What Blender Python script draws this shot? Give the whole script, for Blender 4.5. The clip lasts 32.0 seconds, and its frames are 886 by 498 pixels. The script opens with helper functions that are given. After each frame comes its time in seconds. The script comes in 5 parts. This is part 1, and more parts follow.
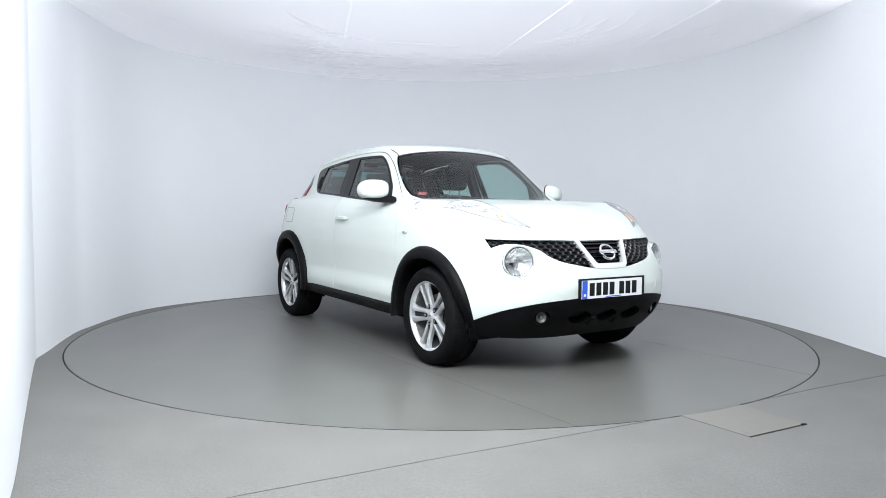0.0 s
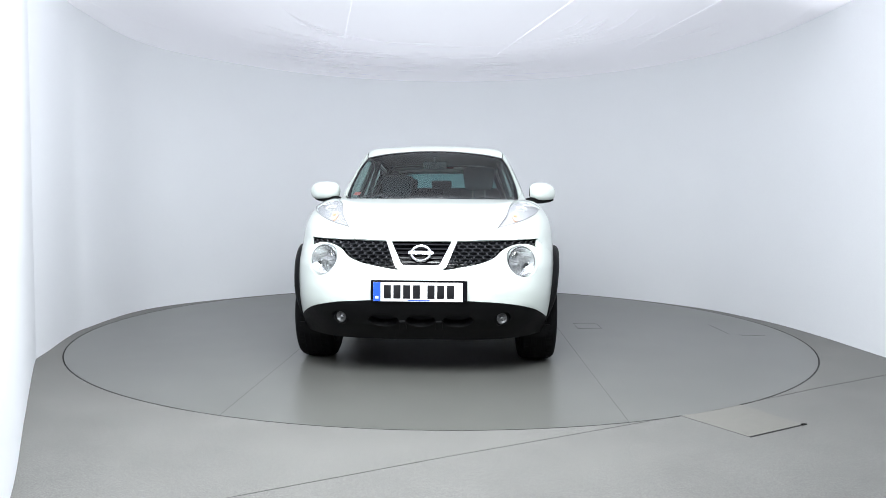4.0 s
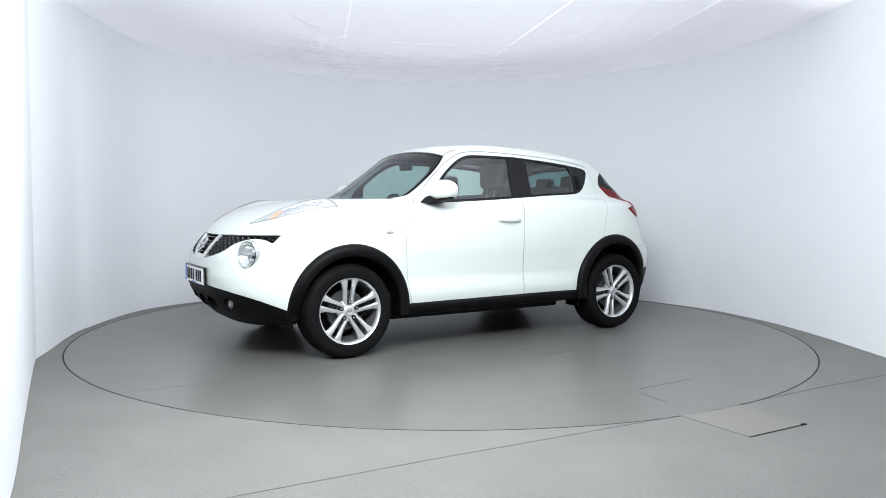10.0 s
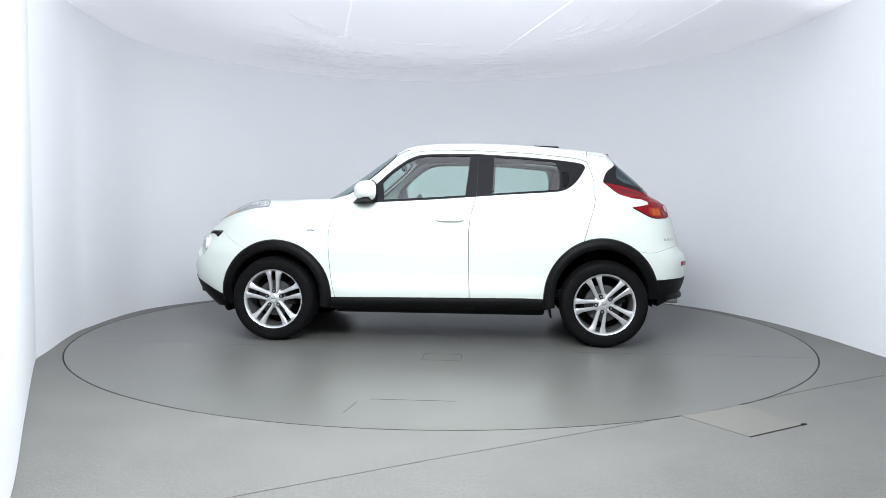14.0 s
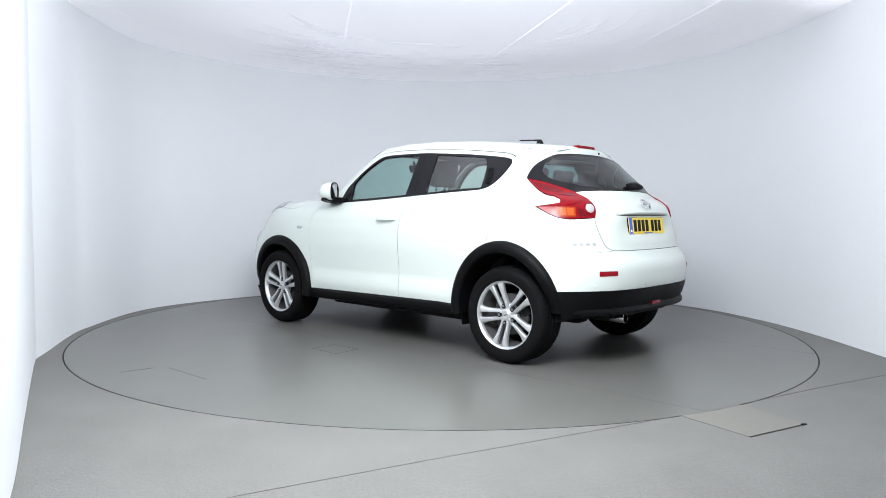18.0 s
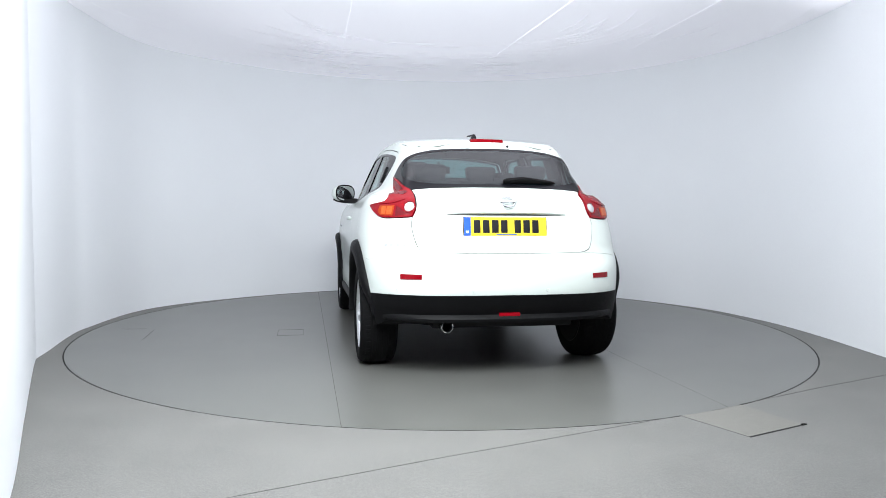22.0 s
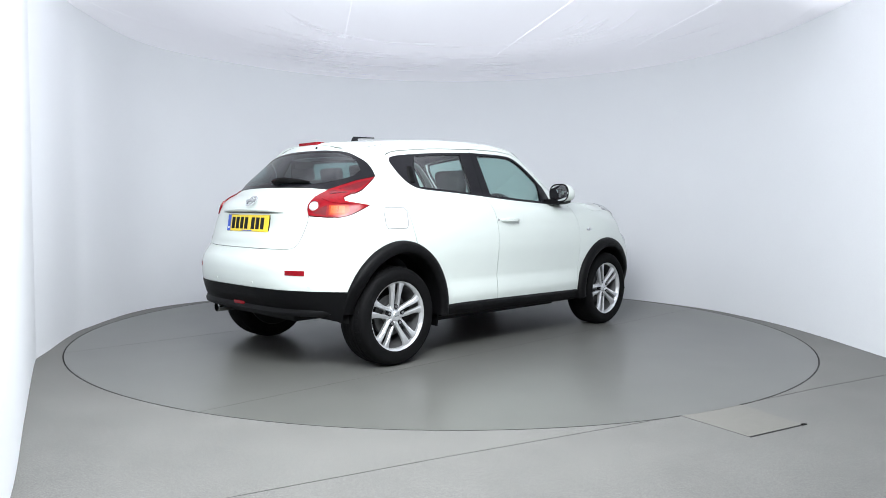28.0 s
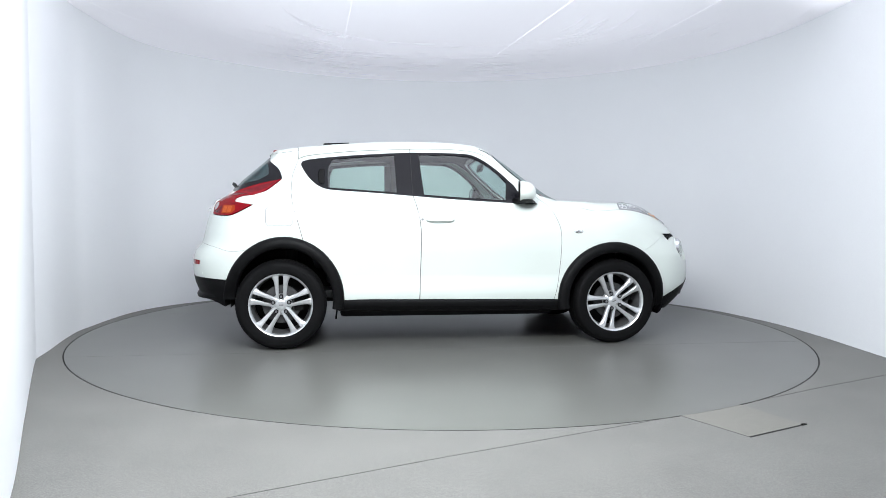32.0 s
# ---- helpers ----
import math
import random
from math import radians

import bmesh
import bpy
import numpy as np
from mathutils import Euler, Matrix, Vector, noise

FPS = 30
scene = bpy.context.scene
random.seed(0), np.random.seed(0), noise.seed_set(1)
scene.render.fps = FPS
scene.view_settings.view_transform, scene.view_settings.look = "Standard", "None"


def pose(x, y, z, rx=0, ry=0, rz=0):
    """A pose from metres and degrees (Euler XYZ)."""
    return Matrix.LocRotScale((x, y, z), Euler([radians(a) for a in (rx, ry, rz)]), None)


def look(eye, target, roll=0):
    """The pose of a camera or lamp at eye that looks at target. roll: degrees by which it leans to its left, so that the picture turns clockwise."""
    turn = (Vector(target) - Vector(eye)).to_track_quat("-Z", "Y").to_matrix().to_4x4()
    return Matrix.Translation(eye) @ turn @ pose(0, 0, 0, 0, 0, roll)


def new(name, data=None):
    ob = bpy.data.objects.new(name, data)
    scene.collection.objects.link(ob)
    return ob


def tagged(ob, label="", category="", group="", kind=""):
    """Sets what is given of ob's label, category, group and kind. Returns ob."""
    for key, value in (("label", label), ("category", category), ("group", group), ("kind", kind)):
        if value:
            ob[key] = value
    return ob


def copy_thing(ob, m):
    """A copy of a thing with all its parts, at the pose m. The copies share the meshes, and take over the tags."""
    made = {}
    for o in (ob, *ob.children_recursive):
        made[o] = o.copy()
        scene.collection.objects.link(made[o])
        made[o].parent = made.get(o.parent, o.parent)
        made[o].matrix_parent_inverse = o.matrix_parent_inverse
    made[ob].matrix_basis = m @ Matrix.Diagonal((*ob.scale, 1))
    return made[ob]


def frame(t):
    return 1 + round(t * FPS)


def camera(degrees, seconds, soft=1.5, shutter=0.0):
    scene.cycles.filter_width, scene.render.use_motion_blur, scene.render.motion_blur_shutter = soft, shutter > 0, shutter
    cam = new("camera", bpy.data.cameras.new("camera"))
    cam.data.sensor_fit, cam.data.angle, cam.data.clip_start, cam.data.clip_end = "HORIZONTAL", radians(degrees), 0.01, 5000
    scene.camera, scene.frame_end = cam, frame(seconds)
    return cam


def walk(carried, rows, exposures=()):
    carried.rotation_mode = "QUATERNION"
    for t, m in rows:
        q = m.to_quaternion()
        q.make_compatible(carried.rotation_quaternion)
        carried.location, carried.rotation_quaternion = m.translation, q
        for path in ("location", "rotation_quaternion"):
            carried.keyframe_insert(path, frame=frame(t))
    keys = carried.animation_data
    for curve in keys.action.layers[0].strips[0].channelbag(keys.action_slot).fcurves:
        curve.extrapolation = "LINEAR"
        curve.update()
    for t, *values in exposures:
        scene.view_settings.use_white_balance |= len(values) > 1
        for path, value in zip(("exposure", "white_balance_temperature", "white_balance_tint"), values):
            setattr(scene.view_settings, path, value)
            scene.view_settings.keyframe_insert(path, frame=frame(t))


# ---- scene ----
from mathutils import geometry

# One white car on a turntable in a round white studio; a fixed camera.
cam = camera(64.23, 32.0, soft=0.85)
EYE = (0.0, -6.137, 1.025)
VIEW = look(EYE, (0.017, -0.146, 0.692), 0.42)
walk(cam, [(0, VIEW), (32.0, VIEW)], [(0, -0.74), (32.0, -0.74)])

# turn of the turntable, seconds and degrees
TURN = [(0, -57.4), (0.2, -58.4), (0.5, -60.05), (1.0, -64.17), (1.5, -68.84), (2.0, -73.5), (2.5, -78.17), (3.0, -82.84)]
TURN += [(3.5 + 0.5 * i, -87.5 - 4.6362 * i) for i in range(58)]

# ---- light ----
world = bpy.data.worlds.new("studio_world")
scene.world = world
world.use_nodes = True
world.node_tree.nodes["Background"].inputs[0].default_value = (0.8, 0.88, 1.0, 1)
world.node_tree.nodes["Background"].inputs[1].default_value = 0.25


def area(name, eye, target, sx, sy, power, colour=(1, 1, 1)):
    d = bpy.data.lights.new(name, "AREA")
    d.shape, d.size, d.size_y, d.energy, d.color = "RECTANGLE", sx, sy, power, colour
    ob = new(name, d)
    ob.matrix_world = look(eye, target)
    return ob


# glow of the ceiling cloth, and the boost of its unseen front half
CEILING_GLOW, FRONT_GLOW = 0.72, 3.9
# unseen area lamps, added to lift the walls, floor and car sides
area("front_fill", (-0.4, -5.4, 2.75), (0.0, 0.0, 1.0), 3.2, 0.8, 26, (0.94, 0.985, 1.0))
area("overhead_fill", (0.3, -4.35, 2.90), (0.2, -3.6, 0.0), 4.6, 1.9, 13, (0.93, 0.98, 1.0))
area("left_fill", (0.3, -3.9, 2.6), (-2.9, -0.6, 0.75), 1.6, 0.6, 180, (0.93, 0.98, 1.0))
area("right_fill", (-0.3, -3.9, 2.6), (3.1, -0.9, 0.5), 1.6, 0.6, 138, (0.93, 0.98, 1.0))
area("corner_fill", (-0.9, -5.0, 2.75), (-1.9, -2.0, 0.2), 1.4, 0.9, 112, (0.93, 0.98, 1.0))


# ---- materials ----
def material(name, colour, rough=0.5, metal=0.0, **more):
    m = bpy.data.materials.new(name)
    m.use_nodes = True
    b = m.node_tree.nodes["Principled BSDF"]
    b.inputs["Base Color"].default_value = (*colour, 1)
    b.inputs["Roughness"].default_value, b.inputs["Metallic"].default_value = rough, metal
    for k, v in more.items():
        b.inputs[k.replace("_", " ")].default_value = v
    return m


def textured(m, scale, amount, bump=0.0, fine=0.0, fine_scale=400, stretch=(1, 1, 1), rough_amount=0.0):
    """Two scales of variation in colour, and a fine relief, in metres of the thing's own space."""
    nt = m.node_tree
    b = nt.nodes["Principled BSDF"]
    co = nt.nodes.new("ShaderNodeTexCoord")
    mp = nt.nodes.new("ShaderNodeMapping")
    mp.inputs["Scale"].default_value = stretch
    nt.links.new(co.outputs["Object"], mp.inputs[0])
    n1, n2 = nt.nodes.new("ShaderNodeTexNoise"), nt.nodes.new("ShaderNodeTexNoise")
    for n, s in ((n1, scale), (n2, fine_scale)):
        n.inputs["Scale"].default_value, n.inputs["Detail"].default_value = s, 5
        nt.links.new(mp.outputs[0], n.inputs["Vector"])
    base = b.inputs["Base Color"].default_value[:]
    mul = None
    for n, a in ((n1, amount), (n2, fine)):
        r = nt.nodes.new("ShaderNodeMapRange")
        r.inputs["From Min"].default_value, r.inputs["From Max"].default_value = 0.25, 0.75
        r.inputs["To Min"].default_value, r.inputs["To Max"].default_value = 1 - a, 1 + a
        nt.links.new(n.outputs[0], r.inputs[0])
        if mul is None:
            mul = r
        else:
            q = nt.nodes.new("ShaderNodeMath")
            q.operation = "MULTIPLY"
            nt.links.new(mul.outputs[0], q.inputs[0])
            nt.links.new(r.outputs[0], q.inputs[1])
            mul = q
    v = nt.nodes.new("ShaderNodeVectorMath")
    v.operation = "SCALE"
    v.inputs[0].default_value = base[:3]
    nt.links.new(mul.outputs[0], v.inputs["Scale"])
    nt.links.new(v.outputs[0], b.inputs["Base Color"])
    if rough_amount:
        r = nt.nodes.new("ShaderNodeMapRange")
        r.inputs["From Min"].default_value, r.inputs["From Max"].default_value = 0.3, 0.7
        r0 = b.inputs["Roughness"].default_value
        r.inputs["To Min"].default_value, r.inputs["To Max"].default_value = r0 - rough_amount, r0 + rough_amount
        nt.links.new(n1.outputs[0], r.inputs[0])
        nt.links.new(r.outputs[0], b.inputs["Roughness"])
    if bump:
        bp = nt.nodes.new("ShaderNodeBump")
        bp.inputs["Strength"].default_value, bp.inputs["Distance"].default_value = bump, 0.002
        nt.links.new(n2.outputs[0], bp.inputs["Height"])
        nt.links.new(bp.outputs[0], b.inputs["Normal"])
    return m


def mottled(m, scale, amount):
    """One more, slower variation over what is there: wear and scuffing of a floor."""
    nt = m.node_tree
    b = nt.nodes["Principled BSDF"]
    old = b.inputs["Base Color"].links[0].from_socket
    co, n, r, v = (nt.nodes.new("ShaderNode" + k) for k in ("TexCoord", "TexNoise", "MapRange", "VectorMath"))
    n.inputs["Scale"].default_value, n.inputs["Detail"].default_value, n.inputs["Roughness"].default_value = scale, 8, 0.62
    r.inputs["From Min"].default_value, r.inputs["From Max"].default_value = 0.3, 0.7
    r.inputs["To Min"].default_value, r.inputs["To Max"].default_value = 1 - amount, 1 + amount
    v.operation = "SCALE"
    nt.links.new(co.outputs["Object"], n.inputs["Vector"])
    nt.links.new(n.outputs[0], r.inputs[0])
    nt.links.new(old, v.inputs[0])
    nt.links.new(r.outputs[0], v.inputs["Scale"])
    nt.links.new(v.outputs[0], b.inputs["Base Color"])
    return m


def board_tints(m, amount):
    """A slightly different shade for each board."""
    nt = m.node_tree
    b = nt.nodes["Principled BSDF"]
    old = b.inputs["Base Color"].links[0].from_socket
    info, r, v = (nt.nodes.new("ShaderNode" + k) for k in ("ObjectInfo", "MapRange", "VectorMath"))
    r.inputs["To Min"].default_value, r.inputs["To Max"].default_value = 1 - amount, 1 + amount
    v.operation = "SCALE"
    nt.links.new(info.outputs["Random"], r.inputs[0])
    nt.links.new(old, v.inputs[0])
    nt.links.new(r.outputs[0], v.inputs["Scale"])
    nt.links.new(v.outputs[0], b.inputs["Base Color"])


def pane_material(name, tint, gloss=0.06, graze=0.7):
    """A thin pane: what lies behind shows through its tint, and it mirrors at its surface."""
    m = bpy.data.materials.new(name)
    m.use_nodes = True
    nt = m.node_tree
    nt.nodes.remove(nt.nodes["Principled BSDF"])
    out = nt.nodes["Material Output"]
    tr, gl, mix, fr, pw, sc = (nt.nodes.new("ShaderNode" + k) for k in ("BsdfTransparent", "BsdfGlossy", "MixShader", "LayerWeight", "Math", "Math"))
    tr.inputs[0].default_value = (*tint, 1)
    gl.inputs["Roughness"].default_value = 0.02
    fr.inputs[0].default_value = 0.5
    pw.operation, sc.operation = "POWER", "MULTIPLY_ADD"
    pw.inputs[1].default_value = 4.0
    sc.inputs[1].default_value, sc.inputs[2].default_value = graze, gloss
    nt.links.new(fr.outputs["Facing"], pw.inputs[0])
    nt.links.new(pw.outputs[0], sc.inputs[0])
    nt.links.new(sc.outputs[0], mix.inputs[0])
    nt.links.new(tr.outputs[0], mix.inputs[1])
    nt.links.new(gl.outputs[0], mix.inputs[2])
    nt.links.new(mix.outputs[0], out.inputs[0])
    return m


paint = textured(material("white_car_paint", (0.622, 0.672, 0.640), 0.28, Coat_Weight=0.6, Coat_Roughness=0.06), 3.0, 0.012, 0.0, 0.01, 900)
cladding = textured(material("black_grained_plastic", (0.0025, 0.0025, 0.003), 0.5, Specular_IOR_Level=0.12), 6, 0.15, 0.35, 0.2, 700)
gloss_black = textured(material("black_gloss_trim", (0.005, 0.005, 0.007), 0.22, Specular_IOR_Level=0.25), 8, 0.1)
rubber = textured(material("tyre_rubber", (0.0035, 0.0035, 0.004), 0.75, Specular_IOR_Level=0.12), 9, 0.25, 0.4, 0.2, 300, rough_amount=0.1)
alloy = textured(material("silver_alloy", (0.63, 0.64, 0.655), 0.34, 0.75), 12, 0.05, 0.05, 0.03, 500)
steel = textured(material("brushed_steel", (0.26, 0.26, 0.27), 0.5, 0.8), 30, 0.15)
barrel_grey = textured(material("dull_rim_barrel", (0.16, 0.16, 0.165), 0.45, 0.6), 18, 0.2)
disc_iron = textured(material("dull_disc_iron", (0.07, 0.07, 0.072), 0.5, 0.5), 30, 0.2)
seam_rubber = textured(material("grey_seam_rubber", (0.09, 0.09, 0.09), 0.8), 20, 0.1)
lens_edge = textured(material("grey_lens_edge", (0.22, 0.225, 0.23), 0.5), 20, 0.1)
satin_silver = textured(material("satin_silver_frame", (0.78, 0.79, 0.80), 0.3, 0.45), 20, 0.05)
letter_grey = textured(material("pale_letter_metal", (0.42, 0.43, 0.44), 0.35, 0.3), 20, 0.1)
chrome = material("chrome", (0.66, 0.67, 0.68), 0.10, 1.0)
dark_metal = textured(material("dark_underside_metal", (0.004, 0.004, 0.0045), 0.7, 0.0, Specular_IOR_Level=0.25), 8, 0.3)
red_lens = textured(material("red_lens", (0.20, 0.0015, 0.006), 0.16, Specular_IOR_Level=0.2), 60, 0.15, 0.0, 0.1, 220)
amber_lens = textured(material("amber_lens", (0.30, 0.035, 0.006), 0.2, Specular_IOR_Level=0.15), 60, 0.12, 0.0, 0.1, 220)
lamp_silver = textured(material("lamp_reflector", (0.74, 0.75, 0.77), 0.20, 0.85), 40, 0.25, 0.5, 0.15, 130)
lamp_white = textured(material("pale_lamp_housing", (0.46, 0.465, 0.475), 0.25, 0.2), 30, 0.14, 0.4, 0.08, 120)
peach_lens = textured(material("pale_amber_lens", (0.74, 0.49, 0.35), 0.12, Coat_Weight=1.0), 60, 0.12)
bulb_amber = textured(material("amber_bulb", (0.70, 0.30, 0.14), 0.25), 60, 0.1)
lamp_matte = textured(material("pale_lamp_insert", (0.62, 0.625, 0.63), 0.45), 40, 0.06)
mesh_plastic = textured(material("satin_dark_mesh", (0.032, 0.033, 0.038), 0.36), 30, 0.15)
clear_lens = pane_material("clear_lens", (0.95, 0.96, 0.96))
lamp_cover = pane_material("upper_lamp_cover", (0.92, 0.93, 0.94), 0.03, 0.2)
side_glass = pane_material("tinted_side_glass", (0.72, 0.87, 0.82), 0.11)
screen_glass = pane_material("windscreen_glass", (0.56, 0.72, 0.71), 0.05)
rear_glass = pane_material("rear_window_glass", (0.16, 0.31, 0.32), 0.08)
mirror_glass = material("mirror_glass", (0.55, 0.56, 0.57), 0.02, 1.0)
seat_cloth = textured(material("charcoal_seat_cloth", (0.026, 0.030, 0.036), 0.9), 12, 0.2, 0.0, 0.0, 60)
cabin_plastic = textured(material("dark_cabin_plastic", (0.011, 0.0125, 0.0145), 0.6), 14, 0.15, 0.2, 0.1, 500)
headlining = textured(material("grey_headlining", (0.075, 0.085, 0.09), 0.9), 10, 0.05, 0.2, 0.05, 600)
plate_white = textured(material("white_number_plate", (0.80, 0.81, 0.83), 0.3), 20, 0.03)
plate_yellow = textured(material("yellow_number_plate", (0.82, 0.60, 0.03), 0.3), 20, 0.03)
plate_blue = textured(material("blue_plate_band", (0.02, 0.09, 0.55), 0.3), 20, 0.03)
ink = textured(material("black_ink", (0.008, 0.008, 0.01), 0.65, Specular_IOR_Level=0.2), 20, 0.1)
sticker = textured(material("red_sticker", (0.65, 0.12, 0.10), 0.5), 60, 0.2)
wall_paint = textured(material("white_wall_paint", (0.825, 0.842, 0.864), 0.75), 0.9, 0.02, 0.12, 0.012, 90)
unseen_wall_grey = textured(material("grey_unseen_wall_tone", (0.30, 0.30, 0.31), 0.8), 1.2, 0.06, 0.1, 0.03, 90)
floor_vinyl = mottled(textured(material("grey_speckled_floor", (0.158, 0.1555, 0.147), 0.62), 60.0, 0.24, 0.3, 0.48, 170, rough_amount=0.08), 2.6, 0.09)
disc_vinyl = mottled(textured(material("grey_turntable_vinyl", (0.126, 0.1265, 0.1175), 0.32, Specular_IOR_Level=0.5), 0.8, 0.05, 0.0, 0.16, 130), 2.5, 0.07)
board_tints(disc_vinyl, 0.035)
panel_vinyl = textured(material("beige_floor_panel", (0.180, 0.174, 0.158), 0.65), 30, 0.07, 0.0, 0.5, 250)
faint_line = textured(material("faint_marking", (0.075, 0.073, 0.068), 0.6), 20, 0.2)
groove = textured(material("dark_groove", (0.07, 0.063, 0.055), 0.8), 6, 0.4)
# near-black in place of the shade inside the ring gap and slot
gap_dark = textured(material("shaded_gap", (0.008, 0.0075, 0.007), 0.9), 3, 0.5)
pale_groove = textured(material("faint_joint_and_shadow", (0.080, 0.079, 0.074), 0.7), 6, 0.3)


def fabric_material(name, glow, pale=0.8):
    """Taut white diffuser cloth, lit from above it; glow and pale set the tone of each copy."""
    m = textured(material(name, (pale, pale, pale * 1.04), 0.9), 2, 0.02)
    nt = m.node_tree
    b = nt.nodes["Principled BSDF"]
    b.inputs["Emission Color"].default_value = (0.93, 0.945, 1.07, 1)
    # emission falls towards the rim, putting its soft shade into the glow
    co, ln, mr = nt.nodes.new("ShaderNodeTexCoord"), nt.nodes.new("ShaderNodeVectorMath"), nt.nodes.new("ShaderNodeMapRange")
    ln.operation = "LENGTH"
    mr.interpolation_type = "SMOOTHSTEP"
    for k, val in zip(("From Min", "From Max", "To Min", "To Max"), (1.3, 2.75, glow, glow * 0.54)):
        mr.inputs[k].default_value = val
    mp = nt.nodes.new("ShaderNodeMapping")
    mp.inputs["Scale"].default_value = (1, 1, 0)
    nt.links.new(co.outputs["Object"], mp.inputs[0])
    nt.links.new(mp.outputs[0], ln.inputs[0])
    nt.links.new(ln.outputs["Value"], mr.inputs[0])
    # and rises over the unseen front half, as added light on car and floor
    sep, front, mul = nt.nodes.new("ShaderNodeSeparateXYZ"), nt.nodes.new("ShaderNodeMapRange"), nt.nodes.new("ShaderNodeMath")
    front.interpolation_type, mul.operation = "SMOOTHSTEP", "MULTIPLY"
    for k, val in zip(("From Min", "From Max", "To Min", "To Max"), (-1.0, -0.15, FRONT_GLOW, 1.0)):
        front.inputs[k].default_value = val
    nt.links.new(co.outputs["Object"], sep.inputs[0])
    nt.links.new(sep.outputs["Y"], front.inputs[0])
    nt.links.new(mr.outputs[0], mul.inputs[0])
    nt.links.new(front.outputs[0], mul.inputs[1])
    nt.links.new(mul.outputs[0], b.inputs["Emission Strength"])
    return m


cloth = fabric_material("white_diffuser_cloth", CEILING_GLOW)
# dimmer copies carry the shade of folds, a brighter one seams and lit ridges
fold_shade = fabric_material("fold_shade_cloth", CEILING_GLOW * 0.68, 0.72)
crease_shade = fabric_material("crease_shade_cloth", CEILING_GLOW * 0.60, 0.66)
seam_ridge_light = fabric_material("bright_seam_and_ridge_cloth", CEILING_GLOW * 1.15, 0.86)


I4 = Matrix.Identity(4)


# ---- mesh helpers ----
def mesh_of(name, verts, faces, mat, smooth=True, normals=None):
    me = bpy.data.meshes.new(name)
    me.from_pydata([tuple(map(float, v)) for v in verts], [], [tuple(map(int, f)) for f in faces])
    me.materials.append(mat)
    if smooth:
        me.polygons.foreach_set("use_smooth", [True] * len(me.polygons))
    me.update()
    if normals is not None:
        me.normals_split_custom_set_from_vertices([tuple(map(float, n)) for n in normals])
    return me


def link(name, me, parent=None, label="", m=None):
    ob = new(name, me)
    ob.parent = parent
    if m is not None:
        ob.matrix_basis = m
    if label:
        ob["label"] = label
    return ob


def part(name, bm, mat, parent, label="", smooth=True, m=None, sharp=35):
    me = bpy.data.meshes.new(name)
    bmesh.ops.recalc_face_normals(bm, faces=bm.faces)
    if smooth:
        for e in bm.edges:
            e.smooth = len(e.link_faces) == 2 and e.calc_face_angle(3) < radians(sharp)
        for f in bm.faces:
            f.smooth = True
    bm.to_mesh(me)
    bm.free()
    me.materials.append(mat)
    return link(name, me, parent, label, m)


def box(bm, lo, hi, bevel=0.0, segments=2, m=None):
    r = bmesh.ops.create_cube(bm, size=1)
    c = [(a + b) / 2 for a, b in zip(lo, hi)]
    bmesh.ops.scale(bm, vec=[b - a for a, b in zip(lo, hi)], verts=r["verts"])
    bmesh.ops.translate(bm, vec=c, verts=r["verts"])
    vs = r["verts"]
    if bevel:
        es = list({e for v in vs for e in v.link_edges})
        out = bmesh.ops.bevel(bm, geom=es, offset=bevel, segments=segments, profile=0.6, affect="EDGES")
        vs = list({v for f in out["faces"] for v in f.verts} | {v for v in vs if v.is_valid})
    if m is not None:
        bmesh.ops.transform(bm, matrix=m, verts=vs)
    return vs


def lathe(bm, profile, n=48, axis="y", centre=(0, 0, 0), a0=0.0, a1=2 * math.pi):
    """Turns (radius, height) stations round an axis."""
    full = abs(a1 - a0 - 2 * math.pi) < 1e-6
    rings = []
    for i in range(n if full else n + 1):
        a = a0 + (a1 - a0) * i / n
        ring = []
        for r, h in profile:
            c, s = r * math.cos(a), r * math.sin(a)
            p = {"y": (c, h, s), "z": (c, s, h), "x": (h, c, s)}[axis]
            ring.append(bm.verts.new([p[k] + centre[k] for k in range(3)]))
        rings.append(ring)
    k = len(rings)
    for i in range(k if full else k - 1):
        a, b = rings[i], rings[(i + 1) % k]
        for j in range(len(profile) - 1):
            bm.faces.new((a[j], a[j + 1], b[j + 1], b[j]))
    return rings


def tube(bm, pts, r, n=8, closed=False):
    pts = [Vector(p) for p in pts]
    rings = []
    for i, p in enumerate(pts):
        a = pts[i - 1] if i or closed else p
        b = pts[(i + 1) % len(pts)] if i < len(pts) - 1 or closed else p
        d = (b - a).normalized()
        u = d.orthogonal().normalized() if not rings else (rings[-1][1] - d * rings[-1][1].dot(d)).normalized()
        v = d.cross(u)
        rr = r[i] if isinstance(r, (list, tuple)) else r
        rings.append(([bm.verts.new(p + (u * math.cos(2 * math.pi * k / n) + v * math.sin(2 * math.pi * k / n)) * rr) for k in range(n)], u))
    m = len(rings)
    for i in range(m if closed else m - 1):
        a, b = rings[i][0], rings[(i + 1) % m][0]
        for k in range(n):
            bm.faces.new((a[k], a[(k + 1) % n], b[(k + 1) % n], b[k]))
    if not closed:
        bm.faces.new(rings[0][0][::-1])
        bm.faces.new(rings[-1][0])


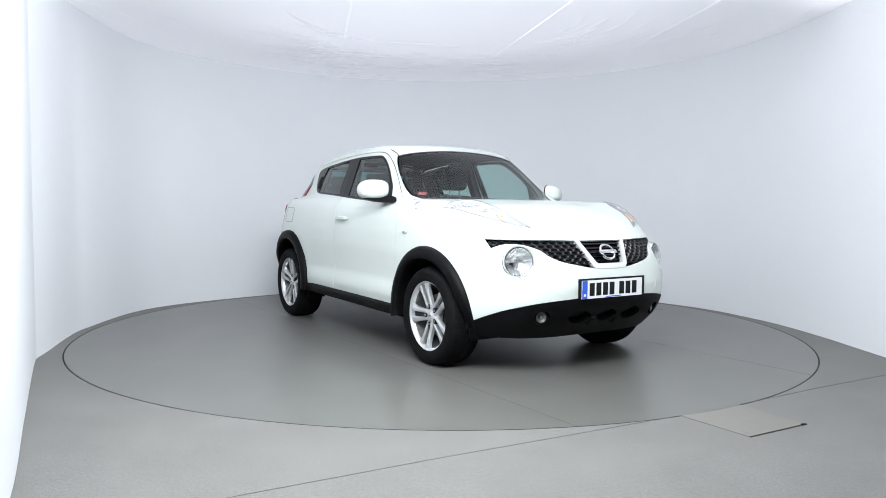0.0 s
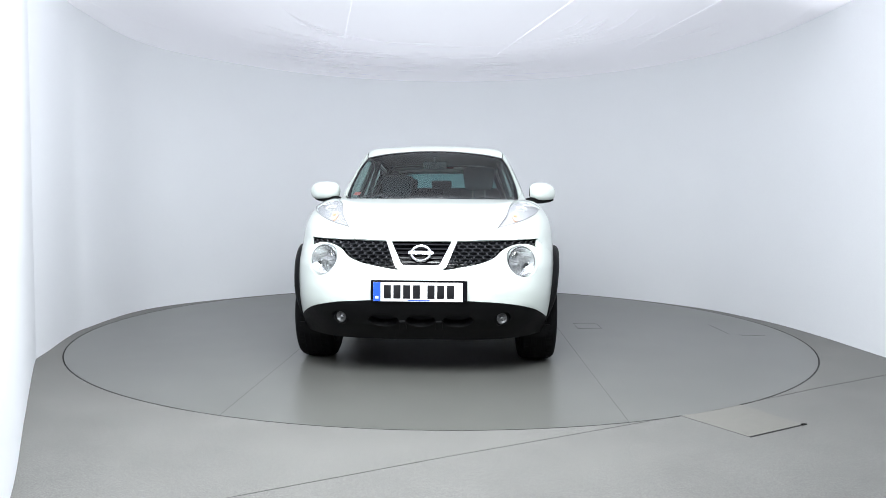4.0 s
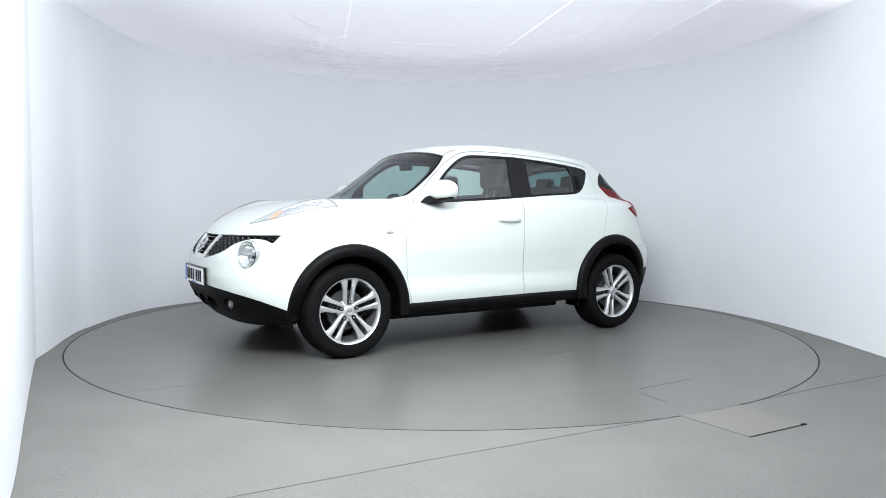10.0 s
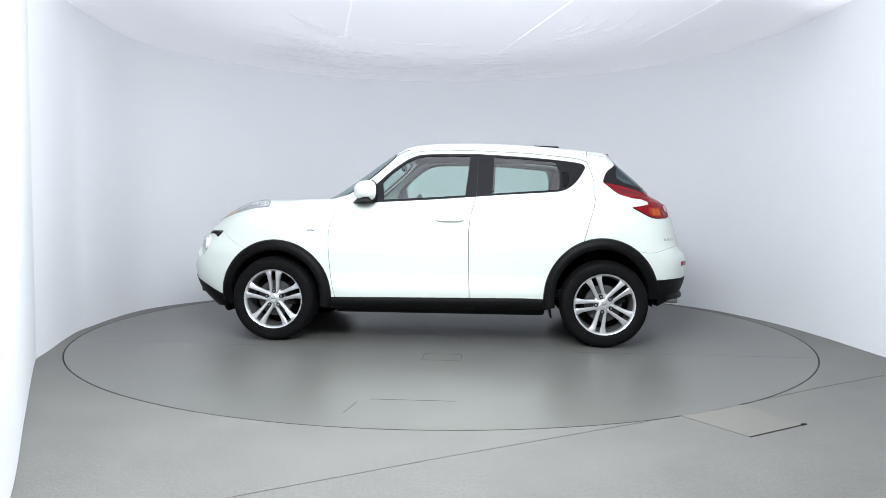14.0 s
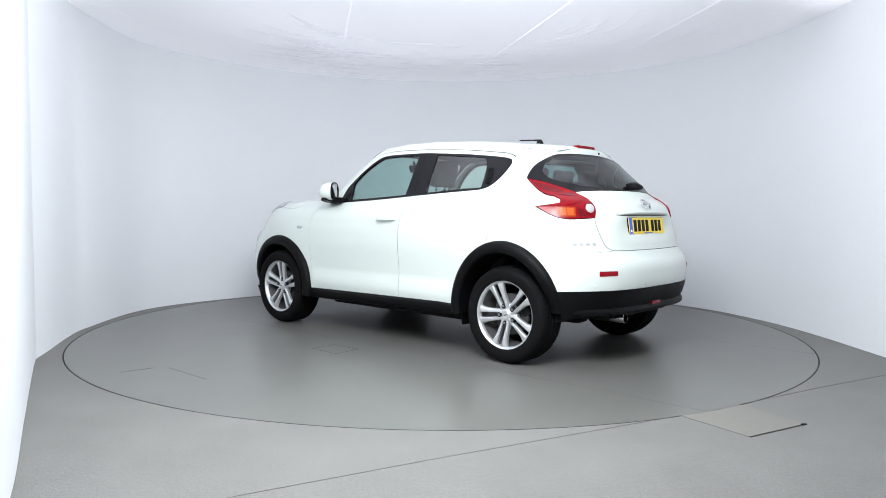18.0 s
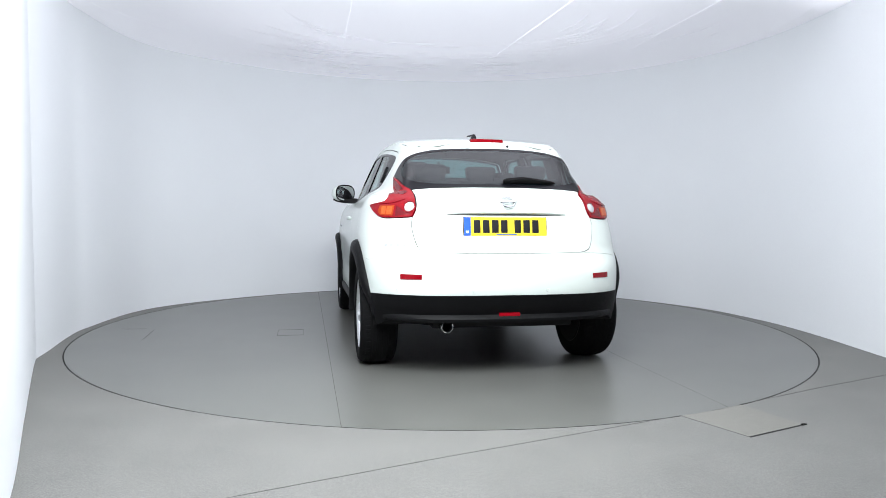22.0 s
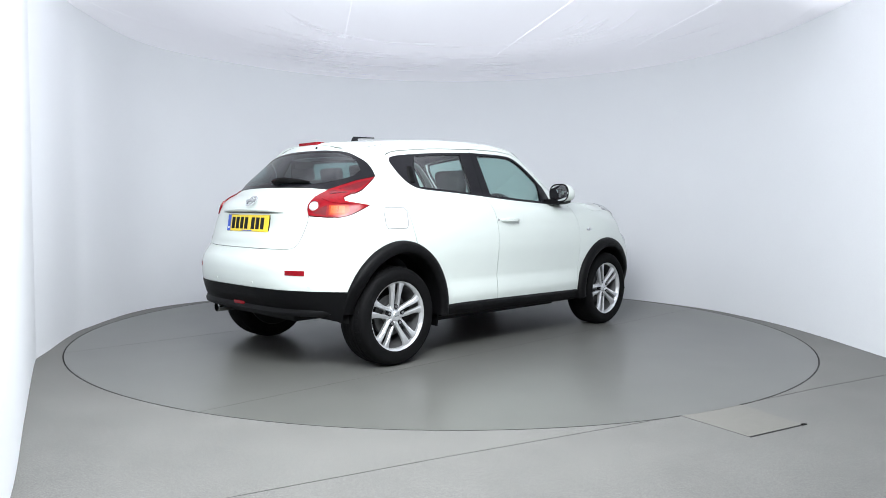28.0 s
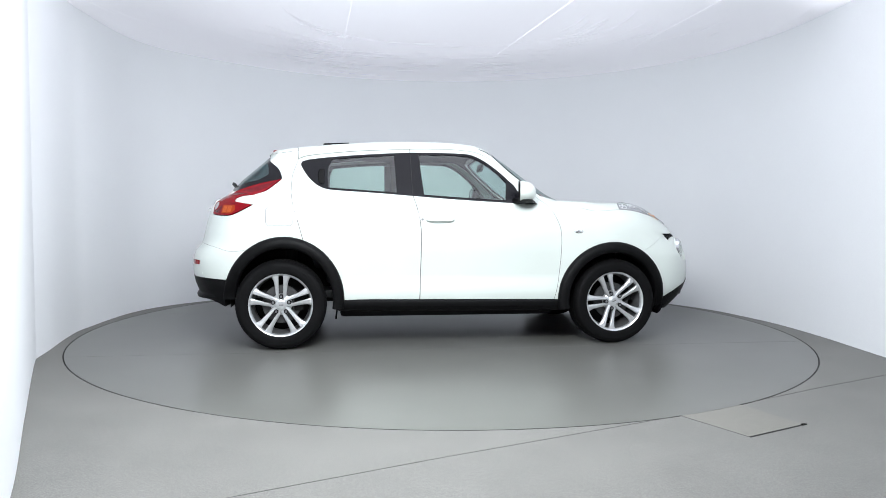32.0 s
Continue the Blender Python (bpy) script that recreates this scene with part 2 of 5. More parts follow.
def prism(bm, outline, lo, hi, place):
    """A flat outline given depth; place(u, v, w) maps it."""
    a = [bm.verts.new(place(u, v, lo)) for u, v in outline]
    b = [bm.verts.new(place(u, v, hi)) for u, v in outline]
    n = len(outline)
    bm.faces.new(a)
    bm.faces.new(b)
    for i in range(n):
        bm.faces.new((a[i], a[(i + 1) % n], b[(i + 1) % n], b[i]))


def loft(bm, sections, caps=True, closed=True):
    rows = [[bm.verts.new(p) for p in s] for s in sections]
    n = len(rows[0])
    for a, b in zip(rows, rows[1:]):
        for i in range(n if closed else n - 1):
            bm.faces.new((a[i], a[(i + 1) % n], b[(i + 1) % n], b[i]))
    if caps:
        bm.faces.new(rows[0][::-1])
        bm.faces.new(rows[-1])
    return rows


def spl(pts, step=0.02):
    """A smooth open line through points."""
    p = [np.array(q, float) for q in pts]
    if len(p) == 2:
        n = max(1, int(np.linalg.norm(p[1] - p[0]) / step))
        return [tuple(p[0] + (p[1] - p[0]) * i / n) for i in range(n + 1)]
    p = [2 * p[0] - p[1]] + p + [2 * p[-1] - p[-2]]
    out = []
    for a, b, c, d in zip(p, p[1:], p[2:], p[3:]):
        n = max(1, int(np.linalg.norm(c - b) / step))
        for i in range(n):
            t = i / n
            out.append(tuple(0.5 * (2 * b + (c - a) * t + (2 * a - 5 * b + 4 * c - d) * t * t + (3 * b - a - 3 * c + d) * t ** 3)))
    out.append(tuple(p[-2]))
    return out


def loop(*runs):
    """Joins runs end to end into one closed outline."""
    out = []
    for r in runs:
        for q in r:
            if not out or math.dist(out[-1], q) > 1e-4:
                out.append(tuple(q))
    if math.dist(out[0], out[-1]) < 1e-4:
        out.pop()
    return out


def oval(cx, cy, rx, ry, n=40):
    return [(cx + rx * math.cos(2 * math.pi * i / n), cy + ry * math.sin(2 * math.pi * i / n)) for i in range(n)]


def inside(poly, q):
    x, y = q[:, 0], q[:, 1]
    res = np.zeros(len(q), bool)
    for (x0, y0), (x1, y1) in zip(poly, np.roll(poly, -1, axis=0)):
        if y0 != y1:
            res ^= ((y0 > y) != (y1 > y)) & (x < (x1 - x0) * (y - y0) / (y1 - y0) + x0)
    return res


def gap_to(poly, q):
    d = np.full(len(q), 9.0)
    for a, b in zip(poly, np.roll(poly, -1, axis=0)):
        ab = b - a
        t = np.clip(((q - a) @ ab) / max(ab @ ab, 1e-12), 0, 1)
        d = np.minimum(d, np.linalg.norm(q - a - t[:, None] * ab, axis=1))
    return d


def area2(poly):
    a, b = poly, np.roll(poly, -1, axis=0)
    return float(np.sum(a[:, 0] * b[:, 1] - b[:, 0] * a[:, 1]))


def shrink(poly, d):
    if not d:
        return poly
    e = np.roll(poly, -1, axis=0) - poly
    e /= np.maximum(np.linalg.norm(e, axis=1), 1e-9)[:, None]
    n = np.stack([-e[:, 1], e[:, 0]], 1)
    m = n + np.roll(n, 1, axis=0)
    m /= np.maximum(np.sum(m * m, axis=1), 0.5)[:, None] / 2
    return poly + m * d


# ---- the car's body as one smooth solid ----
def curve(xs, ys, soft):
    """A smooth function through a few stations."""
    t = np.linspace(xs[0] - 0.5, xs[-1] + 0.5, 600)
    v = np.interp(t, xs, ys)
    n = max(1, int(soft / (t[1] - t[0])))
    ker = np.hanning(2 * n + 3)
    v = np.convolve(np.pad(v, n + 1, mode="edge"), ker / ker.sum(), mode="valid")
    return lambda q: np.interp(q, t, v)


def smax(a, b, k):
    h = np.maximum(k - np.abs(a - b), 0) / k
    return np.maximum(a, b) + h * h * k / 4


def smin(a, b, k):
    return -smax(-a, -b, k)


half_width = curve([0.15, 0.30, 0.40, 0.45, 0.53, 0.62, 0.74, 0.86, 0.96, 1.05, 1.12, 1.2], [0.78, 0.835, 0.852, 0.849, 0.835, 0.841, 0.852, 0.85, 0.836, 0.815, 0.795, 0.74], 0.022)
arch_width = curve([0.15, 0.30, 0.40, 0.45, 0.53, 0.62, 0.74, 0.86, 0.96, 1.05, 1.12, 1.2], [0.80, 0.845, 0.853, 0.854, 0.855, 0.856, 0.855, 0.85, 0.836, 0.815, 0.795, 0.74], 0.035)
nose = curve([0.15, 0.25, 0.36, 0.46, 0.56, 0.66, 0.76, 0.84, 0.92, 1.0, 1.1], [1.80, 1.91, 2.03, 2.08, 2.09, 2.07, 2.045, 2.01, 1.95, 1.88, 1.84], 0.04)
tail = curve([0.2, 0.35, 0.45, 0.55, 0.64, 0.70, 0.745, 0.80, 0.95, 1.05, 1.12, 1.2], [1.86, 1.90, 1.950, 1.975, 1.978, 1.96, 1.914, 1.898, 1.877, 1.838, 1.775, 1.70], 0.03)
shoulder = curve([-1.9, -1.6, -1.2, -0.8, -0.3, 0.3, 0.7, 0.98, 1.2, 1.5, 1.7, 1.85, 1.96, 2.05], [1.10, 1.115, 1.13, 1.15, 1.135, 1.10, 1.095, 1.105, 1.10, 1.06, 1.012, 0.95, 0.875, 0.79], 0.10)
bulge = curve([-1.8, -1.3, -0.8, -0.2, 0.4, 0.85, 1.25, 1.6], [0.0, 0.012, 0.0, -0.006, -0.006, 0.0, 0.012, 0.0], 0.25)
roof_line = curve([-1.5, -1.2, -0.9, -0.6, -0.3, 0.0, 0.2, 0.35, 0.6], [1.475, 1.512, 1.545, 1.568, 1.579, 1.577, 1.56, 1.525, 1.42], 0.12)
glass_plan = curve([-1.75, -1.45, -1.2, -0.9, -0.5, 0.0, 0.5, 0.9], [0.575, 0.642, 0.692, 0.725, 0.738, 0.742, 0.735, 0.70], 0.2)


def solid(x, y, z):
    """Below zero inside the body, above it outside."""
    ay = np.abs(y)
    near = np.clip((np.abs(x) - 0.72) / 0.25, 0, 1)
    near = near * near * (3 - 2 * near)
    w = half_width(z) * (1 - near) + arch_width(z) * near + bulge(x)
    qf = np.maximum(x - 1.1, 0) / (nose(z) - 1.1)
    qr = np.maximum(-1.2 - x, 0) / (tail(z) - 1.2)
    qr = qr * (1 + 0.04 * np.exp(-((z - 0.918) / 0.062) ** 4 - (ay / 0.37) ** 6) * (x < -1.6))
    u = ay / w
    m = 3.3 - 0.5 * np.clip((z - 0.72) / 0.25, 0, 1)
    k = 2.55 + 0.6 * np.clip((0.82 - z) / 0.14, 0, 1)
    ef = (qf ** k + u ** k) ** (1 / k)
    er = (qr ** m + u ** m) ** (1 / m)
    e = np.where(x > 0, ef, er)
    pod = 0.036 * np.exp(-((x - 1.46) / 0.21) ** 2 - ((ay - 0.64) / 0.13) ** 2)
    lower = smax((e - 1) * 0.86, z - pod - shoulder(x + 0.18 * ay * ay) + 0.075 * np.clip((x - 0.9) / 0.5, 0, 1) * (ay / 0.85) ** 7, np.where(x > 1.0, 0.11, 0.14 - 0.08 * np.clip((-0.9 - x) / 0.5, 0, 1)))
    side = ay - (glass_plan(x) - 0.40 * (z - 1.1))
    top = z - (roof_line(x) - 0.10 * ay * ay)
    screen = 0.8 * (z - (1.10 + 0.70 * (1.0 - 0.5 * ay * ay - x) - 0.10 * (1.0 - x) * (x - 0.35)))
    back = 0.62 * (-x - np.minimum(1.405 + 1.17 * np.maximum(1.435 - z, 0), tail(z) - 0.03) + 0.36 * ay * ay)
    green = smax(smax(smax(side, top, 0.07), smax(screen, back, 0.01), 0.05), 0.98 - z, 0.02)
    return smin(lower, green, 0.03)


def slope(p):
    h = 0.003
    g = np.stack([solid(p[:, 0] + h, p[:, 1], p[:, 2]) - solid(p[:, 0] - h, p[:, 1], p[:, 2]),
                  solid(p[:, 0], p[:, 1] + h, p[:, 2]) - solid(p[:, 0], p[:, 1] - h, p[:, 2]),
                  solid(p[:, 0], p[:, 1], p[:, 2] + h) - solid(p[:, 0], p[:, 1], p[:, 2] - h)], 1)
    return g / np.maximum(np.linalg.norm(g, axis=1), 1e-9)[:, None]


# ways of laying a flat outline onto the left half of the body: start point and inward direction
DIAG = np.array([0, math.sqrt(0.5), math.sqrt(0.5)])
DIAG_V = np.array([0, -math.sqrt(0.5), math.sqrt(0.5)])
RAKE = np.array([0.57, 0, 0.822])
RAKE_V = np.array([-0.822, 0, 0.57])
ROUND = {"front": (1.0, 1), "rear": (-0.7, -1)}


def starts(way, q):
    q = np.asarray(q, float)
    u, v, o = q[:, 0], q[:, 1], np.zeros(len(q))
    if way == "side":
        return np.stack([u, o + 1.3, v], 1), np.tile((0, -1.0, 0), (len(q), 1)), 1.3
    if way == "top":
        return np.stack([u, v, o + 1.9], 1), np.tile((0, 0, -1.0), (len(q), 1)), 1.5
    if way == "diag":
        return np.stack([u, o, o], 1) + v[:, None] * DIAG_V + DIAG * 2.2, np.tile(-DIAG, (len(q), 1)), 1.9
    if way == "rake":
        return np.stack([o, u, o], 1) + v[:, None] * RAKE_V + RAKE * 2.6, np.tile(-RAKE, (len(q), 1)), 2.0
    c, s = ROUND[way]
    a = u / 0.9
    d = np.stack([s * np.cos(a), np.sin(a), o], 1)
    return np.array([c, 0, 0]) + np.stack([o, o, v], 1) + d * 1.7, -d, 1.65


def flat(way, p):
    p = np.atleast_2d(np.asarray(p, float))
    if way == "side":
        return p[:, [0, 2]]
    if way == "top":
        return p[:, [0, 1]]
    if way == "diag":
        return np.stack([p[:, 0], p @ DIAG_V], 1)
    if way == "rake":
        return np.stack([p[:, 1], p @ RAKE_V], 1)
    c, s = ROUND[way]
    return np.stack([np.arctan2(p[:, 1], s * (p[:, 0] - c)) * 0.9, p[:, 2]], 1)


def lay(way, q):
    """Points of an outline laid onto the body."""
    o, d, far = starts(way, q)
    t = np.linspace(0, far, 110)
    lo, hi = np.zeros(len(o)), np.full(len(o), far)
    found = np.zeros(len(o), bool)
    for a, b in zip(t, t[1:]):
        f = solid(*(o + d * b).T)
        new_hit = (f < 0) & ~found
        lo[new_hit], hi[new_hit] = a, b
        found |= new_hit
    for _ in range(22):
        mid = (lo + hi) / 2
        f = solid(*(o + d * mid[:, None]).T) < 0
        hi, lo = np.where(f, mid, hi), np.where(f, lo, mid)
    return o + d * hi[:, None]


def moved(frm, to, q):
    """An outline laid one way, read back another way."""
    return [tuple(v) for v in flat(to, lay(frm, q))]


def skin(way, outline, holes=(), gap=0.0, lift=0.0, grid=0.045, depth=0.012, hole_gap=0.0, seed=3):
    """Vertices, faces and normals of a sheet of the body within an outline, with a turned-in edge."""
    outer = np.array(outline, float)
    if area2(outer) < 0:
        outer = outer[::-1]
    loops = [shrink(outer, gap)]
    for h in holes:
        h = np.array(h, float)
        if area2(h) < 0:
            h = h[::-1]
        loops.append(shrink(h, -hole_gap))
    lo, hi = outer.min(0), outer.max(0)
    xs, ys = np.arange(lo[0], hi[0], grid), np.arange(lo[1], hi[1], grid * 0.87)
    q = np.array([(x + (grid / 2 if j % 2 else 0), y) for j, y in enumerate(ys) for x in xs]).reshape(-1, 2)
    keep = inside(loops[0], q) & (gap_to(loops[0], q) > grid * 0.4)
    for h in loops[1:]:
        keep &= ~inside(h, q) & (gap_to(h, q) > grid * 0.4)
    q = q[keep]
    pts = np.concatenate(loops + [q])
    edges, k = [], 0
    for l in loops:
        edges += [(k + i, k + (i + 1) % len(l)) for i in range(len(l))]
        k += len(l)
    v2, _, tri, _, _, _ = geometry.delaunay_2d_cdt([Vector(p) for p in pts], edges, [], 0, 1e-6)
    v2 = np.array([tuple(v) for v in v2])
    tri = [t for t in tri if len(t) == 3]
    cen = np.array([v2[list(t)].mean(0) for t in tri])
    ok = inside(loops[0], cen)
    for h in loops[1:]:
        ok &= ~inside(h, cen)
    tri = np.array([t for t, o in zip(tri, ok) if o])
    p = lay(way, v2)
    n = slope(p)
    p = p + n * lift
    # face the outside
    fn = np.cross(p[tri[:, 1]] - p[tri[:, 0]], p[tri[:, 2]] - p[tri[:, 0]])
    flip = np.sum(fn * n[tri[:, 0]], axis=1) < 0
    tri[flip] = tri[flip][:, ::-1]
    verts, faces, normals = [p], [tuple(t) for t in tri], [n]
    if depth:
        count = {}
        for t in tri:
            for a, b in ((t[0], t[1]), (t[1], t[2]), (t[2], t[0])):
                count[(a, b)] = 1
        rim = [(a, b) for a, b in count if (b, a) not in count]
        base = len(p)
        for a, b in rim:
            t = p[b] - p[a]
            w = np.cross(t, n[a])
            w /= max(np.linalg.norm(w), 1e-9)
            verts.append(np.array([p[a], p[b], p[b] - n[b] * depth, p[a] - n[a] * depth]))
            normals.append(np.array([w] * 4))
            faces.append((base + 1, base, base + 3, base + 2))
            base += 4
    return np.concatenate(verts), faces, np.concatenate(normals)


def panel(name, way, outline, mat, parent, holes=(), label="", both=True, whole=False, **opt):
    """One sheet of the car's skin; both: it and its mirror twin; whole: the outline spans both halves."""
    v, f, n = skin(way, outline, holes, **opt)
    obs = [link(name, mesh_of(name, v, f, mat, normals=n), parent[0] if isinstance(parent, list) else parent, label)]
    if both and not whole:
        s = np.array([1, -1, 1])
        obs.append(link(name, mesh_of(name, v * s, [t[::-1] for t in f], mat, normals=n * s), parent[-1] if isinstance(parent, list) else parent, label))
    return obs


def mirrored(pts):
    """Closes a half outline (from the middle outwards) with its mirror twin; first coordinate is the sideways one."""
    return loop(pts, [(-u, v) for u, v in reversed(pts)])


def twin(build, name, mat, parents, label="", **kw):
    """The same little shape on both sides of the car; build(bm, s) with s = 1 left, -1 right."""
    out = []
    for s, par in zip((1, -1), parents if isinstance(parents, list) else [parents] * 2):
        bm = bmesh.new()
        build(bm, s)
        out.append(part(name, bm, mat, par, label, **kw))
    return out


# ---- the studio ----
DISC = 2.93
MID = (0.01, 0.030)
TOP = 2.70


def ring_points(r, n, a0=0.0, a1=2 * math.pi):
    return [(r * math.cos(a0 + (a1 - a0) * i / n), r * math.sin(a0 + (a1 - a0) * i / n)) for i in range(n + 1)]


def build_floor():
    """One sheet with a round hole, and the dark pit under the gap."""
    n = 128
    inner = [(x + MID[0], y + MID[1]) for x, y in ring_points(DISC + 0.0105, n)[:-1]]
    outer = []
    for x, y in inner:
        k = 9.0 / max(abs(x), abs(y))
        outer.append((x * k, y * k))
    v = [(x, y, 0) for x, y in inner] + [(x, y, 0) for x, y in outer] + [(x, y, -0.12) for x, y in inner]
    f = []
    for i in range(n):
        j = (i + 1) % n
        f += [(i, j, n + j, n + i), (j, i, 2 * n + i, 2 * n + j)]
    f.append(tuple(2 * n + i for i in range(n)))
    me = mesh_of("floor", v, f, floor_vinyl, smooth=False)
    me.materials.append(groove)
    for p in me.polygons:
        if p.center.z < -0.01:
            p.material_index = 1
    tagged(link("floor", me), "grey speckled studio floor round the turntable", "floor", kind="structure")


def wall_strip(name, line, z0, z1, thick, label, mat=None):
    """A wall of some thickness along a plan line; its face lies on the line."""
    bm = bmesh.new()
    pts = [Vector((x, y, 0)) for x, y in line]
    rows = []
    for i, p in enumerate(pts):
        d = (pts[min(i + 1, len(pts) - 1)] - pts[max(i - 1, 0)]).normalized()
        o = p + Vector((d.y, -d.x, 0)) * thick
        rows.append([bm.verts.new((p.x, p.y, z0)), bm.verts.new((p.x, p.y, z1)), bm.verts.new((o.x, o.y, z1)), bm.verts.new((o.x, o.y, z0))])
    for a, b in zip(rows, rows[1:]):
        for k in range(4):
            bm.faces.new((a[k], a[(k + 1) % 4], b[(k + 1) % 4], b[k]))
    bm.faces.new(rows[0])
    bm.faces.new(rows[-1][::-1])
    ob = part(name, bm, mat or wall_paint, None, sharp=30)
    return tagged(ob, label, "wall", kind="structure")


def build_walls():
    # counter-clockwise in plan, so the outside lies to the right of the line
    right = spl([(3.30, -8.5), (3.25, -4.0), (3.17, -1.4), (3.15, -0.35), (3.08, 0.35), (2.92, 0.95)], 0.12)
    # the arc stands a little farther out towards both back corners
    a0 = math.atan2(0.95, 2.92)
    arc = []
    for i in range(61):
        a = a0 + (math.pi + 0.03 - a0) * i / 60
        r = 3.0 + 0.12 * math.exp(-((a - 2.80) / 0.24) ** 2) + 0.07 * math.exp(-((a - 0.34) / 0.25) ** 2)
        arc.append((r * math.cos(a), r * math.sin(a)))
    left_foot = spl([arc[-1], (-2.995, -0.35), (-2.90, -0.76), (-2.80, -1.12), (-2.715, -1.47)], 0.08)[1:]
    wall_strip("wall_round", right + arc[1:] + left_foot, -0.002, 2.95, 0.12, "smooth white curved studio wall meeting the floor")
    wall_strip("wall_left", spl([(-2.735, -1.40), (-2.52, -1.815), (-1.97, -2.84), (-1.55, -3.62), (-1.28, -4.2)], 0.1), 0.004, 2.95, 0.06, "white wing panel with a slightly ragged bottom edge")
    # unseen closing wall, toned grey to keep bounced light from under the car
    wall_strip("wall_behind", [(-1.34, -4.2), (-3.4, -4.4), (-3.4, -8.5), (3.42, -8.5)], -0.002, 2.95, 0.12, "unseen closing wall behind the camera, grey to cut bounced light", unseen_wall_grey)


def build_ceiling():
    """Diffuser cloth drawn over a round frame: lower and rounded at its rim, with seams and shallow folds, in one mesh."""
    rng = random.Random(4)
    n, rings = 144, [0, 0.4, 0.8, 1.2, 1.6, 2.0, 2.25, 2.45, 2.6, 2.7, 2.78, 2.84, 2.89, 2.93, 2.96, 2.985, 2.995, 3.4]
    under = lambda r: TOP + 0.03 - 0.07 * max(0, (min(r, 2.995) - 2.35) / 0.645) ** 2.6
    v, f, kind = [], [], []
    for r in rings:
        for i in range(n):
            a = 2 * math.pi * i / n
            v.append((r * math.cos(a), r * math.sin(a), under(r) + 0.006 * math.sin(3 * a + r) * (r / 3)))
    for k in range(len(rings) - 1):
        for i in range(n):
            j = (i + 1) % n
            f.append((k * n + j, k * n + i, (k + 1) * n + i, (k + 1) * n + j))
    kind += [0] * len(f)

    def thread(run, w, mat):
        bm = bmesh.new()
        tube(bm, run, w, 5)
        bm.verts.index_update()
        base = len(v)
        v.extend(tuple(q.co) for q in bm.verts)
        new_faces = [tuple(base + q.index for q in face.verts) for face in bm.faces]
        f.extend(new_faces)
        kind.extend([mat] * len(new_faces))
        bm.free()

    def crease(a, r, half, tilt, w, mat, drop=0.0, grow=1.0):
        """A slim fold along the rim's direction, fading out at both ends."""
        run = []
        for t in range(15):
            s = t / 7 - 1
            rr, aa = min(2.94, r + tilt * s * half) * grow, a + s * half / max(r, 0.5)
            run.append((rr * math.cos(aa), rr * math.sin(aa), under(rr) - drop))
        thread(run, [max(0.0006, w * (1 - abs(t / 7 - 1) ** 2)) for t in range(15)], mat)

    # stitched seams
    for a, b in (((-0.62, -0.9), (-1.12, 1.75)), ((1.30, -1.4), (0.42, 2.5)), ((2.28, -0.6), (1.98, 1.4))):
        pts = [(a[0] + (b[0] - a[0]) * t / 12, a[1] + (b[1] - a[1]) * t / 12) for t in range(13)]
        thread([(x, y, under(math.hypot(x, y)) - 0.004) for x, y in pts], 0.0028, 3)
    # shallow folds all along the rim, their shade put into a dimmer cloth
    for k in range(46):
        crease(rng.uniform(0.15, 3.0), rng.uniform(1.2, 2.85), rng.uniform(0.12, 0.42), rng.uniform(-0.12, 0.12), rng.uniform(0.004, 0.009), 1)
    # finer, longer drawn folds towards both sides, in the same dimmer cloth
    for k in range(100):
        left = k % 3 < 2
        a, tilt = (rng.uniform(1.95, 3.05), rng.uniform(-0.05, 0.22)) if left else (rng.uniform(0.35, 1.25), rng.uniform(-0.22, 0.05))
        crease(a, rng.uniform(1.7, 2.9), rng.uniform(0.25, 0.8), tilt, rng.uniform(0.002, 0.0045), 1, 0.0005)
    # long sharp creases: a dim tube for the shade, a bright one for the lit ridge
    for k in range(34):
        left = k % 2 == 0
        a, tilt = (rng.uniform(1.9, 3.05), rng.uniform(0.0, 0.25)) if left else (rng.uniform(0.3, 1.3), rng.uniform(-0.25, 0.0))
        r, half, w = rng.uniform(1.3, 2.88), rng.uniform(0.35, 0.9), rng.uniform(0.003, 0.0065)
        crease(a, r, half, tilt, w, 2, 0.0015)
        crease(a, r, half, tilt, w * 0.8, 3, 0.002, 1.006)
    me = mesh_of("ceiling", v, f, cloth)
    for m in (fold_shade, crease_shade, seam_ridge_light):
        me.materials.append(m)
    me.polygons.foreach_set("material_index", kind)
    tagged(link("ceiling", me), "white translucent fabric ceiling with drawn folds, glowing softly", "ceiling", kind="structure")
    # plain ceiling over the camera's end
    bm = bmesh.new()
    box(bm, (-3.5, -8.6, 2.95), (3.5, 3.3, 3.05))
    tagged(part("ceiling_slab", bm, wall_paint, None), "plain white slab over the fabric ceiling", "ceiling", kind="structure")


def strip(bm, pts, w, z0, z1):
    """A slim raised line along points on the ground."""
    pts = [Vector((x, y, 0)) for x, y in pts]
    rows = []
    for i, p in enumerate(pts):
        d = (pts[min(i + 1, len(pts) - 1)] - pts[max(i - 1, 0)]).normalized()
        n = Vector((-d.y, d.x, 0)) * w / 2
        rows.append([bm.verts.new((*(p + n).xy, z0)), bm.verts.new((*(p + n).xy, z1)), bm.verts.new((*(p - n).xy, z1)), bm.verts.new((*(p - n).xy, z0))])
    for a, b in zip(rows, rows[1:]):
        for k in range(4):
            bm.faces.new((a[k], a[(k + 1) % 4], b[(k + 1) % 4], b[k]))
    bm.faces.new(rows[0])
    bm.faces.new(rows[-1][::-1])


